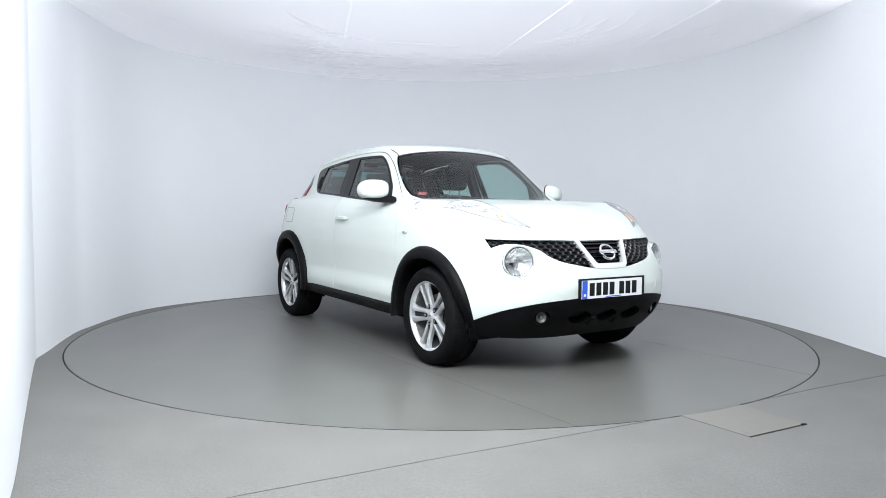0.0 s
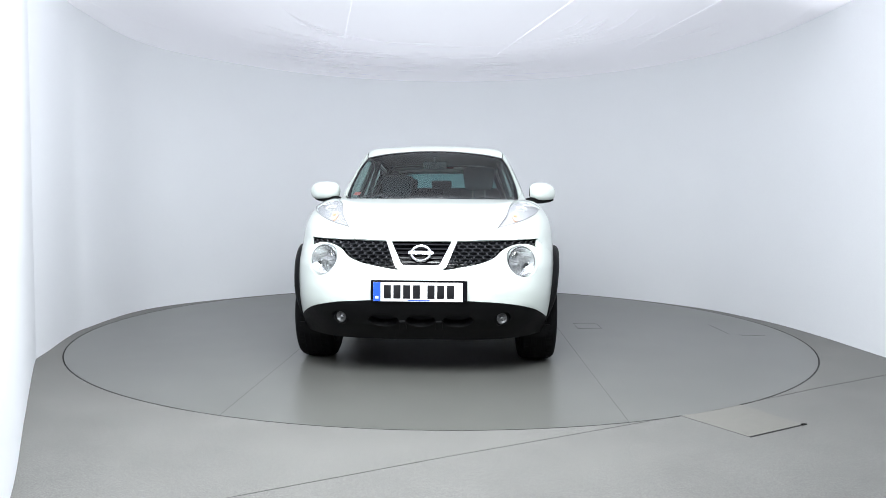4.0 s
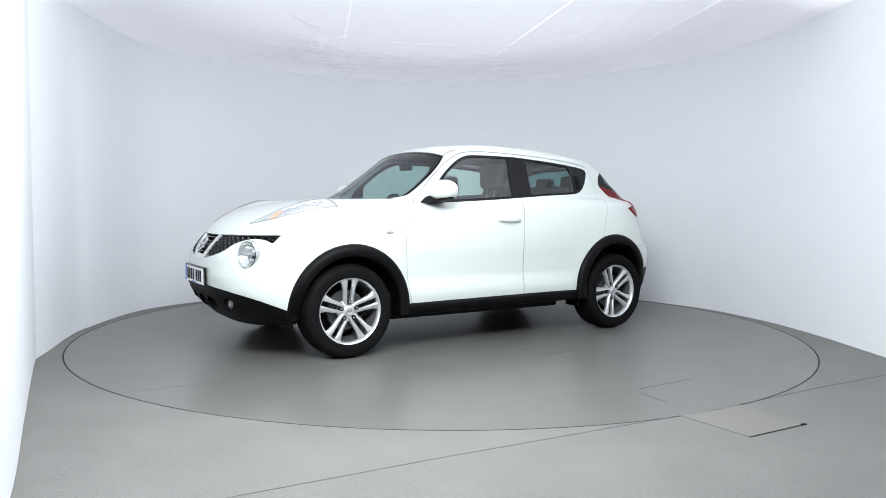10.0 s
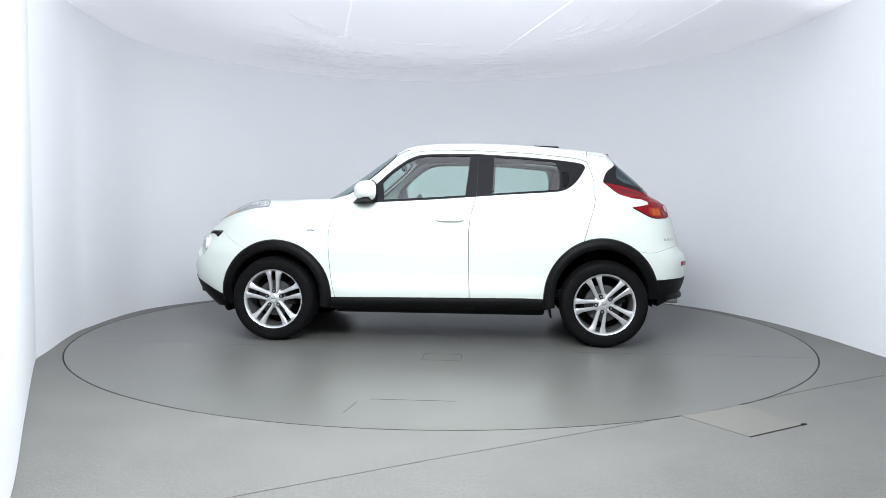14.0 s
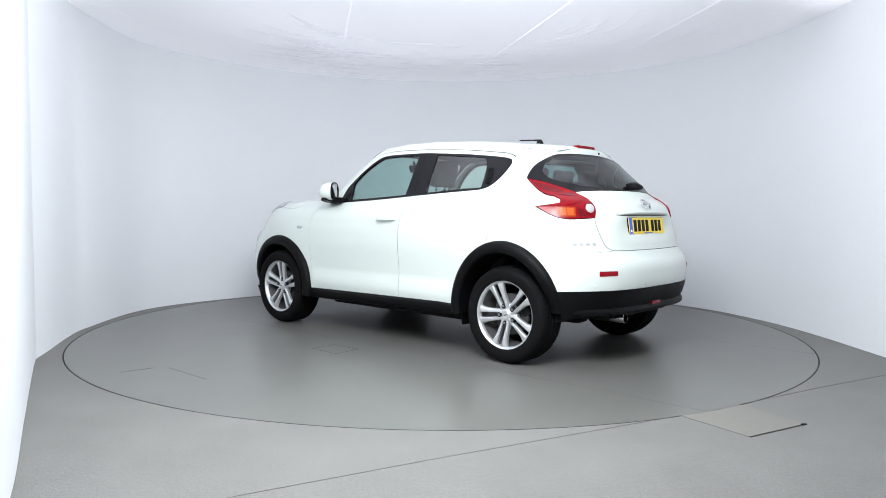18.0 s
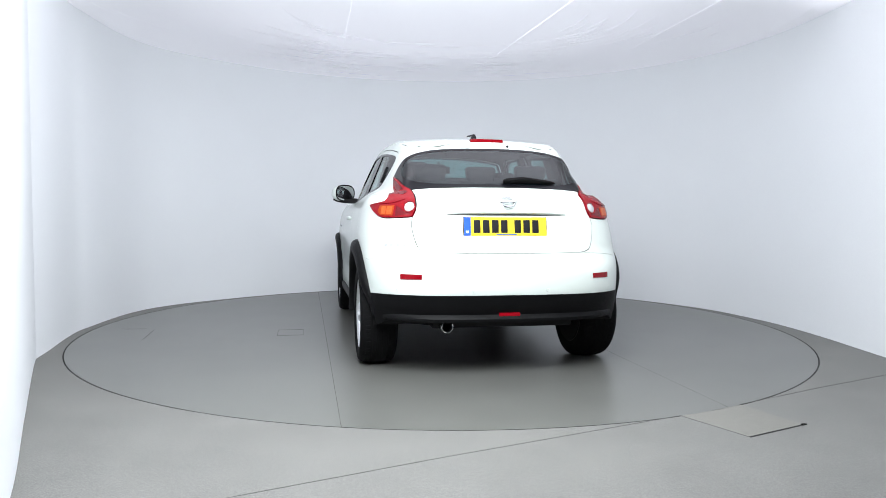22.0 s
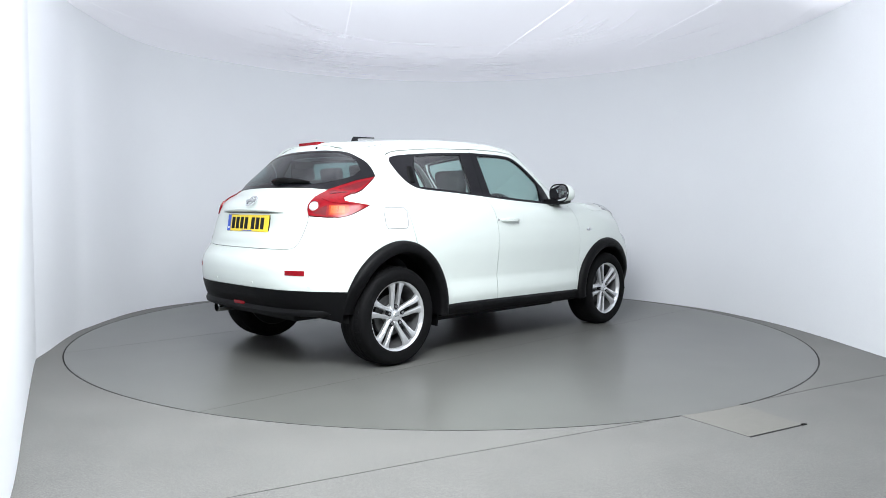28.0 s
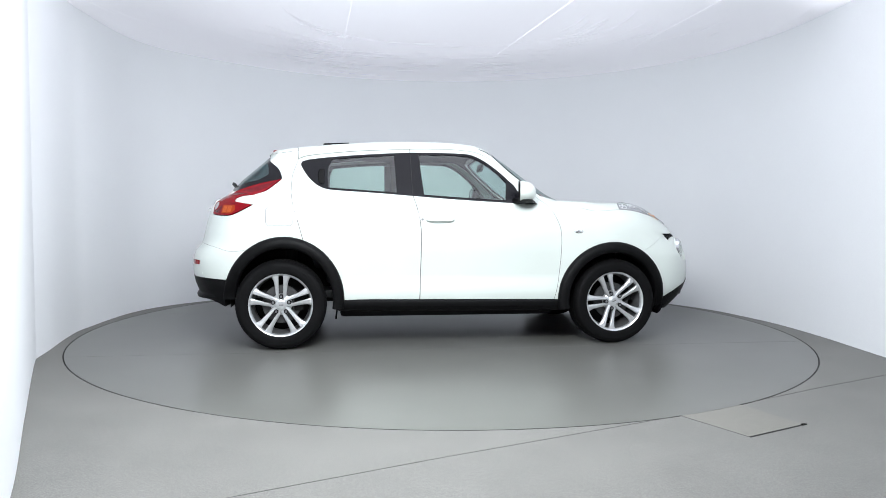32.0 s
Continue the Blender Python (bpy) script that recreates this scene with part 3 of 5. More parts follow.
def build_turntable():
    root = tagged(new("turntable"), "large grey round turntable of three boards flush with the floor", "turntable")
    joints = (-1.0, 1.015)
    for y0, y1 in ((-DISC, joints[0]), (joints[0], joints[1]), (joints[1], DISC)):
        y0, y1 = max(y0 + 0.0016, -DISC), min(y1 - 0.0016, DISC)
        a0, a1 = math.asin(y0 / DISC), math.asin(y1 / DISC)
        outline = [(DISC * math.cos(q), DISC * math.sin(q)) for q in np.linspace(a0, a1, 72)]
        outline += [(-x, y) for x, y in outline[::-1] if x > 1e-6]
        bm = bmesh.new()
        prism(bm, outline, -0.05, 0.0, lambda x, y, z: (x, y, z))
        part("deck_board", bm, disc_vinyl, root, smooth=False)
    for y in joints:
        h = math.sqrt(DISC ** 2 - y * y) - 0.01
        bm = bmesh.new()
        strip(bm, [(-h, y), (0, y), (h, y)], 0.004, -0.012, -0.0006)
        part("board_joint", bm, pale_groove, root)
    hatch_lines = [(0.02, 1.19), (-0.245, 1.19), (-0.25, 1.40), (0.02, 1.40)]
    scores = list(zip(hatch_lines, hatch_lines[1:] + hatch_lines[:1])) + [((0.18, 2.423), (-0.28, 2.419)), ((0.268, 2.69), (0.243, 2.487))]
    for k, (p, q) in enumerate(scores):
        bm = bmesh.new()
        strip(bm, [p, q], 0.003 if k < 4 else 0.004, -0.004, 0.0012)
        part("marking_line", bm, pale_groove if k < 4 else faint_line, root)
    return root


def build_floor_marks():
    fl = bpy.data.objects["floor"]
    quad = [(1.213, -2.646), (1.416, -2.970), (1.758, -2.778), (1.604, -2.434), (1.42, -2.545)]
    bm = bmesh.new()
    prism_floor = [[bm.verts.new((x, y, z)) for x, y in quad] for z in (-0.003, 0.0007)]
    bm.faces.new(prism_floor[1])
    for k in range(5):
        bm.faces.new((prism_floor[0][k], prism_floor[0][(k + 1) % 5], prism_floor[1][(k + 1) % 5], prism_floor[1][k]))
    bmesh.ops.recalc_face_normals(bm, faces=bm.faces)
    part("floor_panel", bm, panel_vinyl, fl, "slightly beige floor panel", smooth=False)
    runs = [("joint", [(-0.755, -3.689), (0.014, -3.264), (1.209, -2.642)], 0.004, pale_groove), ("joint", [(1.209, -2.642), (1.415, -2.974)], 0.0035, pale_groove),
            ("joint", [(1.60, -2.43), (2.20, -2.07), (2.827, -1.721), (3.10, -1.57)], 0.004, pale_groove), ("slot", [(1.415, -2.974), (1.762, -2.78)], 0.012, gap_dark),
            ("joint", [(-0.755, -3.689), (-2.2, -4.6)], 0.004, pale_groove)]
    for name, pts, w, mat in runs:
        bm = bmesh.new()
        strip(bm, pts, w, -0.004, 0.0012)
        part(name, bm, mat, fl)
    # shallow dark strip standing in for the shade down in the gap
    bm = bmesh.new()
    lathe(bm, [(DISC + 0.0004, -0.0015), (DISC + 0.0103, -0.0015)], 160, "z", (*MID, 0))
    part("ring_gap_shade", bm, gap_dark, fl)
    bm = bmesh.new()
    box(bm, (-0.016, -0.008, -0.002), (0.012, 0.008, 0.006), 0.002, m=pose(1.762, -2.78, 0, 0, 0, 29))
    part("slot_end", bm, gap_dark, fl)


build_floor()
build_walls()
build_ceiling()
turntable = build_turntable()
build_floor_marks()


# ---- the car: outlines on its skin ----
car = tagged(new("car"), "white compact crossover car with black plastic cladding, parked on the turntable", "car")

SILL = 0.348
lead = spl([(0.781, SILL), (0.812, 0.50), (0.829, 0.70), (0.829, 0.84), (0.81, 0.929), (0.742, 1.057), (0.635, 1.155)])
rail_f = spl([(0.635, 1.155), (0.457, 1.315), (0.326, 1.413), (0.215, 1.468), (0.10, 1.487), (-0.05, 1.493), (-0.312, 1.489)])
rail_r = spl([(-0.312, 1.489), (-0.704, 1.467), (-0.974, 1.440), (-1.09, 1.424), (-1.15, 1.40)])
post = spl([(-0.312, 1.489), (-0.309, 1.458), (-0.303, 1.30), (-0.298, 1.144), (-0.276, 1.05), (-0.249, 0.906), (-0.246, 0.691), (-0.255, SILL)])
trail = spl([(-1.15, 1.40), (-1.197, 1.25), (-1.185, 1.08), (-1.144, 0.933), (-1.107, 0.80)])
ARCH_F, ARCH_R = (1.248, 0.34, 0.430, 0.437), (-1.242, 0.36, 0.421, 0.452)


def arch(a, deg0, deg1, n=24, grow=0.0):
    return [(a[0] + (a[2] + grow) * math.cos(radians(deg0 + (deg1 - deg0) * i / n)), a[1] + (a[3] + grow) * math.sin(radians(deg0 + (deg1 - deg0) * i / n))) for i in range(n + 1)]


WIN_F = loop(spl([(0.555, 1.080), (0.50, 1.195), (0.455, 1.243), (0.369, 1.324), (0.259, 1.405), (0.171, 1.445), (0.10, 1.455), (-0.05, 1.459), (-0.3045, 1.458)]), spl([(-0.3045, 1.458), (-0.2930, 1.129)]), spl([(-0.2930, 1.129), (0.063, 1.104), (0.40, 1.086), (0.555, 1.080)]))
WIN_R = loop(spl([(-0.3135, 1.458), (-0.656, 1.436), (-0.926, 1.411), (-1.085, 1.39), (-1.12, 1.378), (-1.128, 1.355), (-1.091, 1.29), (-1.05, 1.24), (-1.0, 1.20), (-0.95, 1.179), (-0.88, 1.168), (-0.596, 1.151), (-0.3025, 1.130)]), spl([(-0.3025, 1.130), (-0.3135, 1.458)]))
GLASS_F = loop(spl([(0.415, 1.100), (0.432, 1.236)]), spl([(0.432, 1.236), (0.355, 1.313), (0.25, 1.39), (0.165, 1.431), (0.10, 1.441), (-0.05, 1.446), (-0.245, 1.444)]), spl([(-0.245, 1.444), (-0.212, 1.137)]), spl([(-0.212, 1.137), (0.063, 1.119), (0.415, 1.100)]))
GLASS_R = loop(spl([(-0.418, 1.150), (-0.432, 1.437)]), spl([(-0.432, 1.437), (-0.656, 1.423), (-0.90, 1.400)]), spl([(-0.90, 1.400), (-0.93, 1.33), (-0.932, 1.25), (-0.925, 1.185)]), spl([(-0.925, 1.185), (-0.88, 1.181), (-0.596, 1.163), (-0.418, 1.150)]))

# windscreen: half outline from the middle of its foot, on the body
foot = [(1.02, 0.0), (1.0, 0.25), (0.94, 0.47), (0.845, 0.64)]
screen_side = [(0.845, 0.64), (0.66, 0.655), (0.50, 0.625), (0.40, 0.59), (0.345, 0.545)]
screen_head = [(0.345, 0.545), (0.358, 0.48), (0.378, 0.28), (0.384, 0.0)]
ditch = [(0.33, 0.555), (0.15, 0.565), (-0.3, 0.562), (-0.7, 0.555), (-1.15, 0.535)]
lamp_in = [(1.32, 0.765), (1.325, 0.715), (1.345, 0.665), (1.40, 0.612), (1.46, 0.577), (1.56, 0.545), (1.70, 0.517), (1.80, 0.475), (1.835, 0.455)]
hood_side = [(0.845, 0.64), (0.90, 0.70), (0.955, 0.772), (0.99, 0.803), (1.06, 0.816), (1.13, 0.8155), (1.22, 0.797), (1.32, 0.765)]
lamp_out = [(1.32, 0.765), (1.42, 0.744), (1.54, 0.713), (1.63, 0.668), (1.71, 0.608), (1.775, 0.540), (1.835, 0.455)]
grille_brow = [(0.0, 0.838), (0.19, 0.839), (0.30, 0.842), (0.375, 0.844)]
grille_top = moved("front", "top", spl(grille_brow))
hood_nose = [(1.835, 0.455), ((1.835 + grille_top[-1][0]) / 2, (0.455 + grille_top[-1][1]) / 2 + 0.002), grille_top[-1]]

# ---- skin panels ----
G = 0.003
CUP = oval(-0.10, 0.966, 0.070, 0.034, 32)
doors_f = panel("front_door", "side", loop(lead, rail_f, post, spl([(-0.255, SILL), (0.781, SILL)])), paint, car, [WIN_F, CUP], "white front door", gap=G)
panel("window_trim", "side", WIN_F, gloss_black, doors_f, [GLASS_F], "black window surround", lift=0.002, gap=-0.0035, depth=0.02)
panel("window_pane", "side", GLASS_F, side_glass, doors_f, label="clear green-tinted pane", lift=-0.004, depth=0, grid=0.08)
doors_r = panel("rear_door", "side", loop(rail_r, trail, arch(ARCH_R, 72, -1.5), spl([(-0.821, SILL), (-0.255, SILL)]), post[::-1]), paint, car, [WIN_R], "white rear door", gap=G)
panel("window_trim", "side", WIN_R, gloss_black, doors_r, [GLASS_R], "black window surround", lift=0.002, gap=-0.0035, depth=0.02)
panel("window_pane", "side", GLASS_R, side_glass, doors_r, label="clear green-tinted pane", lift=-0.004, depth=0, grid=0.08)

hood = panel("hood", "top", loop([(x, y) for x, y in spl(foot)], spl(hood_side), spl(lamp_in), spl(hood_nose), grille_top[::-1], [(x, -y) for x, y in grille_top], [(x, -y) for x, y in spl(hood_nose)][::-1],
             [(x, -y) for x, y in spl(lamp_in)][::-1], [(x, -y) for x, y in spl(hood_side)][::-1], [(x, -y) for x, y in spl(foot)][::-1]), paint, car, label="white bonnet", whole=True, gap=0.0016)[0]
roof = panel("roof", "top", loop(spl(screen_head)[::-1], spl(ditch), spl([(-1.15, 0.535), (-1.165, 0.3), (-1.17, 0.0)]), [(x, -y) for x, y in spl([(-1.15, 0.535), (-1.165, 0.3), (-1.17, 0.0)])][::-1],
             [(x, -y) for x, y in spl(ditch)][::-1], [(x, -y) for x, y in spl(screen_head)]), paint, car, label="white roof panel", whole=True, gap=0.0022)[0]
spoil_edge = [(-1.15, 0.535), (-1.26, 0.525), (-1.325, 0.46), (-1.37, 0.30), (-1.392, 0.0)]
spoiler = panel("roof_spoiler", "top", loop(spl([(-1.17, 0.0), (-1.165, 0.3), (-1.15, 0.535)]), spl(spoil_edge), [(x, -y) for x, y in spl(spoil_edge)][::-1], [(x, -y) for x, y in spl([(-1.17, 0.0), (-1.165, 0.3), (-1.15, 0.535)])][::-1]),
                paint, car, label="white roof spoiler", whole=True, gap=G, depth=0.03)[0]

for side in (1, -1):
    p = lay("top", spl([ditch[0], (0.235, 0.561)]))
    bm = bmesh.new()
    tube(bm, [(x, side * y, z) for x, y, z in p - slope(p) * 0.002], 0.0045, 6)
    part("roof_moulding", bm, gloss_black, roof, "short black moulding where the roof meets the windscreen pillar")
for side in (1, -1):
    p = lay("top", spl([(0.235, 0.561)] + ditch[1:4] + [(-1.05, 0.540)]))
    bm = bmesh.new()
    tube(bm, [(x, side * y, z) for x, y, z in p - slope(p) * 0.009], 0.0075, 6)
    part("roof_moulding", bm, paint, roof, "white moulding along the roof")
to_diag = lambda way, pts: moved(way, "diag", pts)
pillar = loop(to_diag("side", rail_f + rail_r), to_diag("top", spl(ditch)[::-1]), to_diag("top", spl([(0.33, 0.555), (0.40, 0.597), (0.50, 0.632), (0.66, 0.662), (0.845, 0.648)])))
panel("side_rail", "diag", pillar, paint, car, label="white windscreen pillar and roof rail", gap=G)
arch_front = [tuple(q) for q in moved("side", "front", arch(ARCH_F, 2, 58))]
fender = loop(to_diag("side", lead), to_diag("top", spl([(0.845, 0.648)] + hood_side[1:])), to_diag("top", spl(lamp_out)), to_diag("top", spl(hood_nose)),
              to_diag("front", spl([(0.375, 0.844), (0.50, 0.846), (0.62, 0.847), (0.712, 0.848)])), to_diag("front", spl([(0.712, 0.848), (0.78, 0.80), arch_front[-1]])),
              to_diag("side", arch(ARCH_F, 58, 180)), to_diag("side", spl([(0.818, SILL), (0.781, SILL)])))
panel("front_fender", "diag", fender, paint, car, label="white front wing", gap=0.0007)

# front bumper, laid round the nose
black_line = [(0.0, 0.503), (0.17, 0.500), (0.24, 0.494), (0.42, 0.474), (0.58, 0.432), (0.69, 0.385), (0.77, 0.345)]
grille_low = [(0.0, 0.672), (0.12, 0.675), (0.20, 0.690), (0.29, 0.711), (0.365, 0.742), (0.42, 0.784), (0.49, 0.812), (0.56, 0.821), (0.62, 0.815), (0.672, 0.795)]
grille_end = [(0.672, 0.795), (0.712, 0.848)]
HEAD = (0.525, 0.719)
head_oval = oval(HEAD[0], HEAD[1], 0.094, 0.092)
bumper_f = panel("front_bumper", "front", mirrored(loop(spl(black_line), arch_front, spl([arch_front[-1], (0.78, 0.80), (0.712, 0.848)]), spl(grille_end)[::-1], spl(grille_low)[::-1])), paint, car,
                 [head_oval, [(-u, v) for u, v in head_oval]], "white front bumper", whole=True, gap=0.0007)[0]
low_lip = [(0.0, 0.238), (0.3, 0.236), (0.5, 0.238), (0.65, 0.246), (0.80, 0.255)]
SCOOPS = [oval(u, 0.372, 0.076, 0.041) for u in (-0.19, 0.0, 0.19)]
FOG = (0.412, 0.382)
valance = panel("lower_bumper", "front", mirrored(loop(spl(low_lip), spl([(0.80, 0.255), (0.77, 0.345)]), spl(black_line)[::-1])), cladding, car, SCOOPS + [oval(e * FOG[0], FOG[1], 0.042, 0.040, 28) for e in (1, -1)], label="black textured lower bumper", whole=True, gap=0.001, lift=0.004, depth=0.05)[0]

# rear, laid round the tail
q3 = lambda pts: [tuple(v) for v in flat("rear", pts)]
lamp_top = [(0.744, 1.245), (0.632, 1.216), (0.555, 1.180), (0.495, 1.150)]
lamp_inner = [(0.495, 1.150), (0.447, 1.10), (0.428, 1.05), (0.428, 1.02), (0.440, 0.979)]
lamp_lower = [(0.440, 0.979), (0.50, 0.973), (0.585, 0.970), (0.62, 0.978), (0.66, 1.0), (0.728, 1.052)]
lamp_notch = [(0.728, 1.052), (0.655, 1.066), (0.605, 1.077), (0.597, 1.097), (0.62, 1.117), (0.67, 1.155), (0.744, 1.245)]
hatch_seam = [(0.440, 0.979), (0.440, 0.93), (0.418, 0.84), (0.392, 0.785), (0.345, 0.768)]
hatch_foot = [(0.345, 0.768), (0.20, 0.765), (0.0, 0.764)]
glass_foot = [(0.0, 1.168), (0.22, 1.166), (0.39, 1.160), (0.495, 1.150)]
glass_edge = [(0.744, 1.245), (0.722, 1.29), (0.664, 1.35), (0.528, 1.408), (0.32, 1.429), (0.0, 1.434)]
arch_rear = moved("side", "rear", arch(ARCH_R, 125, 71))
bump_end = arch_rear[0]
quarter = loop(moved("side", "rear", trail), arch_rear[::-1], spl([bump_end, (0.66, 0.715), (0.56, 0.742), (0.47, 0.757), (0.345, 0.768)]), spl(hatch_seam)[::-1], spl(lamp_lower), spl(lamp_notch),
               spl(glass_edge[:4]), moved("top", "rear", spl([(-1.325, 0.46), (-1.26, 0.525), (-1.15, 0.535)])))
FUEL = loop(spl([(-1.195, 0.902), (-1.35, 0.900)]), spl([(-1.35, 0.900), (-1.368, 0.92)]), spl([(-1.368, 0.92), (-1.372, 1.018)]), spl([(-1.372, 1.018), (-1.355, 1.037)]), spl([(-1.355, 1.037), (-1.20, 1.037)]), spl([(-1.20, 1.037), (-1.178, 1.018)]), spl([(-1.178, 1.018), (-1.178, 0.92)]), spl([(-1.178, 0.92), (-1.195, 0.902)]))
quarters = panel("rear_quarter", "rear", quarter, paint, car, label="white rear wing and pillar", gap=0.0012)
fuel_q = moved("side", "rear", FUEL)
v, f, n = skin("rear", fuel_q, gap=0.003, lift=0.0012, depth=0.006)
flip = np.array([1, -1, 1])
link("fuel_flap", mesh_of("fuel_flap", v * flip, [t[::-1] for t in f], paint, normals=n * flip), quarters[1], "white fuel filler flap")
bm = bmesh.new()
ring3 = lay("rear", fuel_q) + slope(lay("rear", fuel_q)) * 0.0002
tube(bm, [tuple(q * flip) for q in ring3], 0.0024, 5, closed=True)
part("flap_gap", bm, lens_edge, quarters[1])

hatch = panel("tailgate", "rear", mirrored(loop(spl(glass_foot), spl(lamp_inner), spl(hatch_seam), spl(hatch_foot))), paint, car, label="white tailgate", whole=True, gap=0.0028)[0]
rear_pane = mirrored(loop(spl(glass_foot), spl(lamp_top)[::-1], spl(glass_edge)))
inner_pane = mirrored(loop(spl([(0.0, 1.187), (0.30, 1.187), (0.41, 1.192), (0.52, 1.210), (0.61, 1.245), (0.645, 1.285)]), spl([(0.645, 1.285), (0.615, 1.345), (0.52, 1.390), (0.35, 1.411), (0.0, 1.418)])))
panel("glass_border", "rear", rear_pane, gloss_black, hatch, [inner_pane], "black border of the rear window", whole=True, lift=0.001, gap=0.001)
panel("rear_window", "rear", inner_pane, rear_glass, hatch, label="dark tinted rear window", whole=True, lift=0.0, depth=0, grid=0.08)
split = [(0.0, 0.519), (0.3, 0.519), (0.55, 0.516), (0.75, 0.500)]
arch_low = moved("side", "rear", arch(ARCH_R, 125, 162))
bumper_r = panel("rear_bumper", "rear", mirrored(loop([q for q in spl(split) if q[0] < arch_low[-1][0] - 0.01], [q for q in arch_low[::-1] if q[1] > 0.503], spl([bump_end, (0.66, 0.715), (0.56, 0.742), (0.47, 0.757), (0.345, 0.768)]), spl(hatch_foot))), paint, car, label="white rear bumper", whole=True, gap=0.0007)[0]
arch_apron = [q for q in moved("side", "rear", arch(ARCH_R, 150, 186)) if q[1] < 0.502]
split_low = [q for q in spl(split) if q[0] < arch_apron[0][0] - 0.01]
apron = panel("lower_bumper", "rear", mirrored(loop([(0.0, 0.345), (0.3, 0.345), (0.55, 0.345)], arch_apron[::-1], split_low[::-1])), cladding, car, label="black textured lower bumper", whole=True, gap=0.001, lift=0.004, depth=0.06)[0]
back_half = loop(spl(glass_edge[3:])[::-1], [q for q in moved("top", "rear", spl(spoil_edge[2:]))])
panel("spoiler_back", "rear", mirrored(back_half), paint, spoiler, label="white rear edge of the spoiler", whole=True, gap=0.0, depth=0.02)
tail_lamp = loop(spl(lamp_top), spl(lamp_inner), spl(lamp_lower), spl(lamp_notch))
tail_lamps = panel("tail_lamp", "rear", tail_lamp, red_lens, car, label="red boomerang-shaped tail lamp", gap=0.003, lift=0.008, depth=0.02, grid=0.03)

# inner cover of the pillars and rails
panel("quarter_cover", "rear", quarter, cabin_plastic, car, label="dark inner cover behind the rear doors", gap=0.006, lift=-0.018, depth=0.0)
panel("pillar_cover", "diag", pillar, cabin_plastic, car, label="dark inner pillar cover", gap=0.004, lift=-0.016, depth=0.0)

# windscreen
to_rake = lambda pts: moved("top", "rake", pts)
screen = loop(to_rake(spl(foot)), to_rake(spl(screen_side)), to_rake(spl(screen_head)), [(-u, v) for u, v in to_rake(spl(screen_head))][::-1], [(-u, v) for u, v in to_rake(spl(screen_side))][::-1], [(-u, v) for u, v in to_rake(spl(foot))][::-1])
inner = shrink(np.array(screen) if area2(np.array(screen)) > 0 else np.array(screen)[::-1], 0.022)
border = panel("windscreen_border", "rake", screen, gloss_black, car, [inner], "black windscreen border", whole=True, lift=-0.002, gap=0.004, depth=0.008)[0]
panel("windscreen", "rake", [tuple(q) for q in inner], screen_glass, border, label="clear tinted windscreen", whole=True, lift=-0.003, depth=0, grid=0.09)


# dark rubber seals at the bottom of the door and hatch gaps
def seal(parents, way, line, depth=0.007, r=0.0045):
    p = lay(way, line)
    p = p - slope(p) * depth
    for s, par in zip((1, -1), parents):
        bm = bmesh.new()
        tube(bm, [(x, s * y, z) for x, y, z in p], r, 6)
        part("door_seal", bm, seam_rubber, par)


seal(doors_f, "side", lead)
seal(doors_f, "side", post[2:])
seal(doors_r, "side", trail)
seal([hatch, hatch], "rear", spl(hatch_seam))
seal([spoiler, spoiler], "top", spl(spoil_edge[:2]), 0.004, 0.0028)
seal([bumper_r, bumper_r], "rear", spl([bump_end, (0.66, 0.715), (0.56, 0.742), (0.47, 0.757), (0.345, 0.768)]))


# ---- wheel arches, sills, underside ----
def flare(a, deg0, deg1, name, fade):
    """A black arch moulding: rises from the skin, rounds over and turns in towards the wheel."""
    n = 46
    prof = [(0.012, -0.004), (0.010, 0.010), (0.002, 0.026), (-0.012, 0.036), (-0.035, 0.041), (-0.058, 0.039), (-0.068, 0.032), (-0.072, 0.014), (-0.072, -0.03), (-0.070, -0.10)]
    base = np.array(arch(a, deg0, deg1, n))
    skin_y = lay("side", base)[:, 1]
    skin_y = np.maximum(skin_y, 0.735)
    ker = np.hanning(15)[1:-1]
    even = np.convolve(np.pad(skin_y, 6, mode="edge"), ker / ker.sum(), mode="valid")
    level = lay("side", [(x, 0.76) for x, z in base])[:, 1]
    skin_y = np.maximum(np.maximum(skin_y, even), np.minimum(level, even + 0.02))
    for s in (1, -1):
        bm = bmesh.new()
        rows = []
        for i, (x, z) in enumerate(base):
            d = Vector((x - a[0], 0, z - a[1])).normalized()
            k = min(1.0, (i if fade == 0 else n - i) / 8)
            k = 0.12 + 0.88 * k * k * (3 - 2 * k)
            rows.append([bm.verts.new((x + d.x * r, s * (skin_y[i] + (o * k if o > 0 else o)), z + d.z * r)) for r, o in prof])
        for p, q in zip(rows, rows[1:]):
            for k in range(len(prof) - 1):
                bm.faces.new((p[k], p[k + 1], q[k + 1], q[k]))
        part(name, bm, cladding, car, "black plastic wheel arch moulding", sharp=60)


flare(ARCH_F, -9, 189, "wheel_arch", 0)
flare(ARCH_R, -9, 179, "wheel_arch", 1)


def sill(bm, s):
    sec = [(0.80, SILL + 0.004), (0.845, SILL + 0.002), (0.862, SILL - 0.012), (0.866, SILL - 0.03), (0.858, SILL - 0.055), (0.845, SILL - 0.075), (0.80, SILL - 0.09), (0.70, SILL - 0.085)]
    loft(bm, [[(x, s * (y + dy), z + 0.016 * (-x + 0.8) / 1.6) for y, z in sec] for x, dy in ((0.83, -0.01), (0.6, 0.0), (0.0, -0.004), (-0.6, 0.0), (-0.84, -0.005))])


twin(sill, "sill", cladding, car, "black plastic sill moulding")


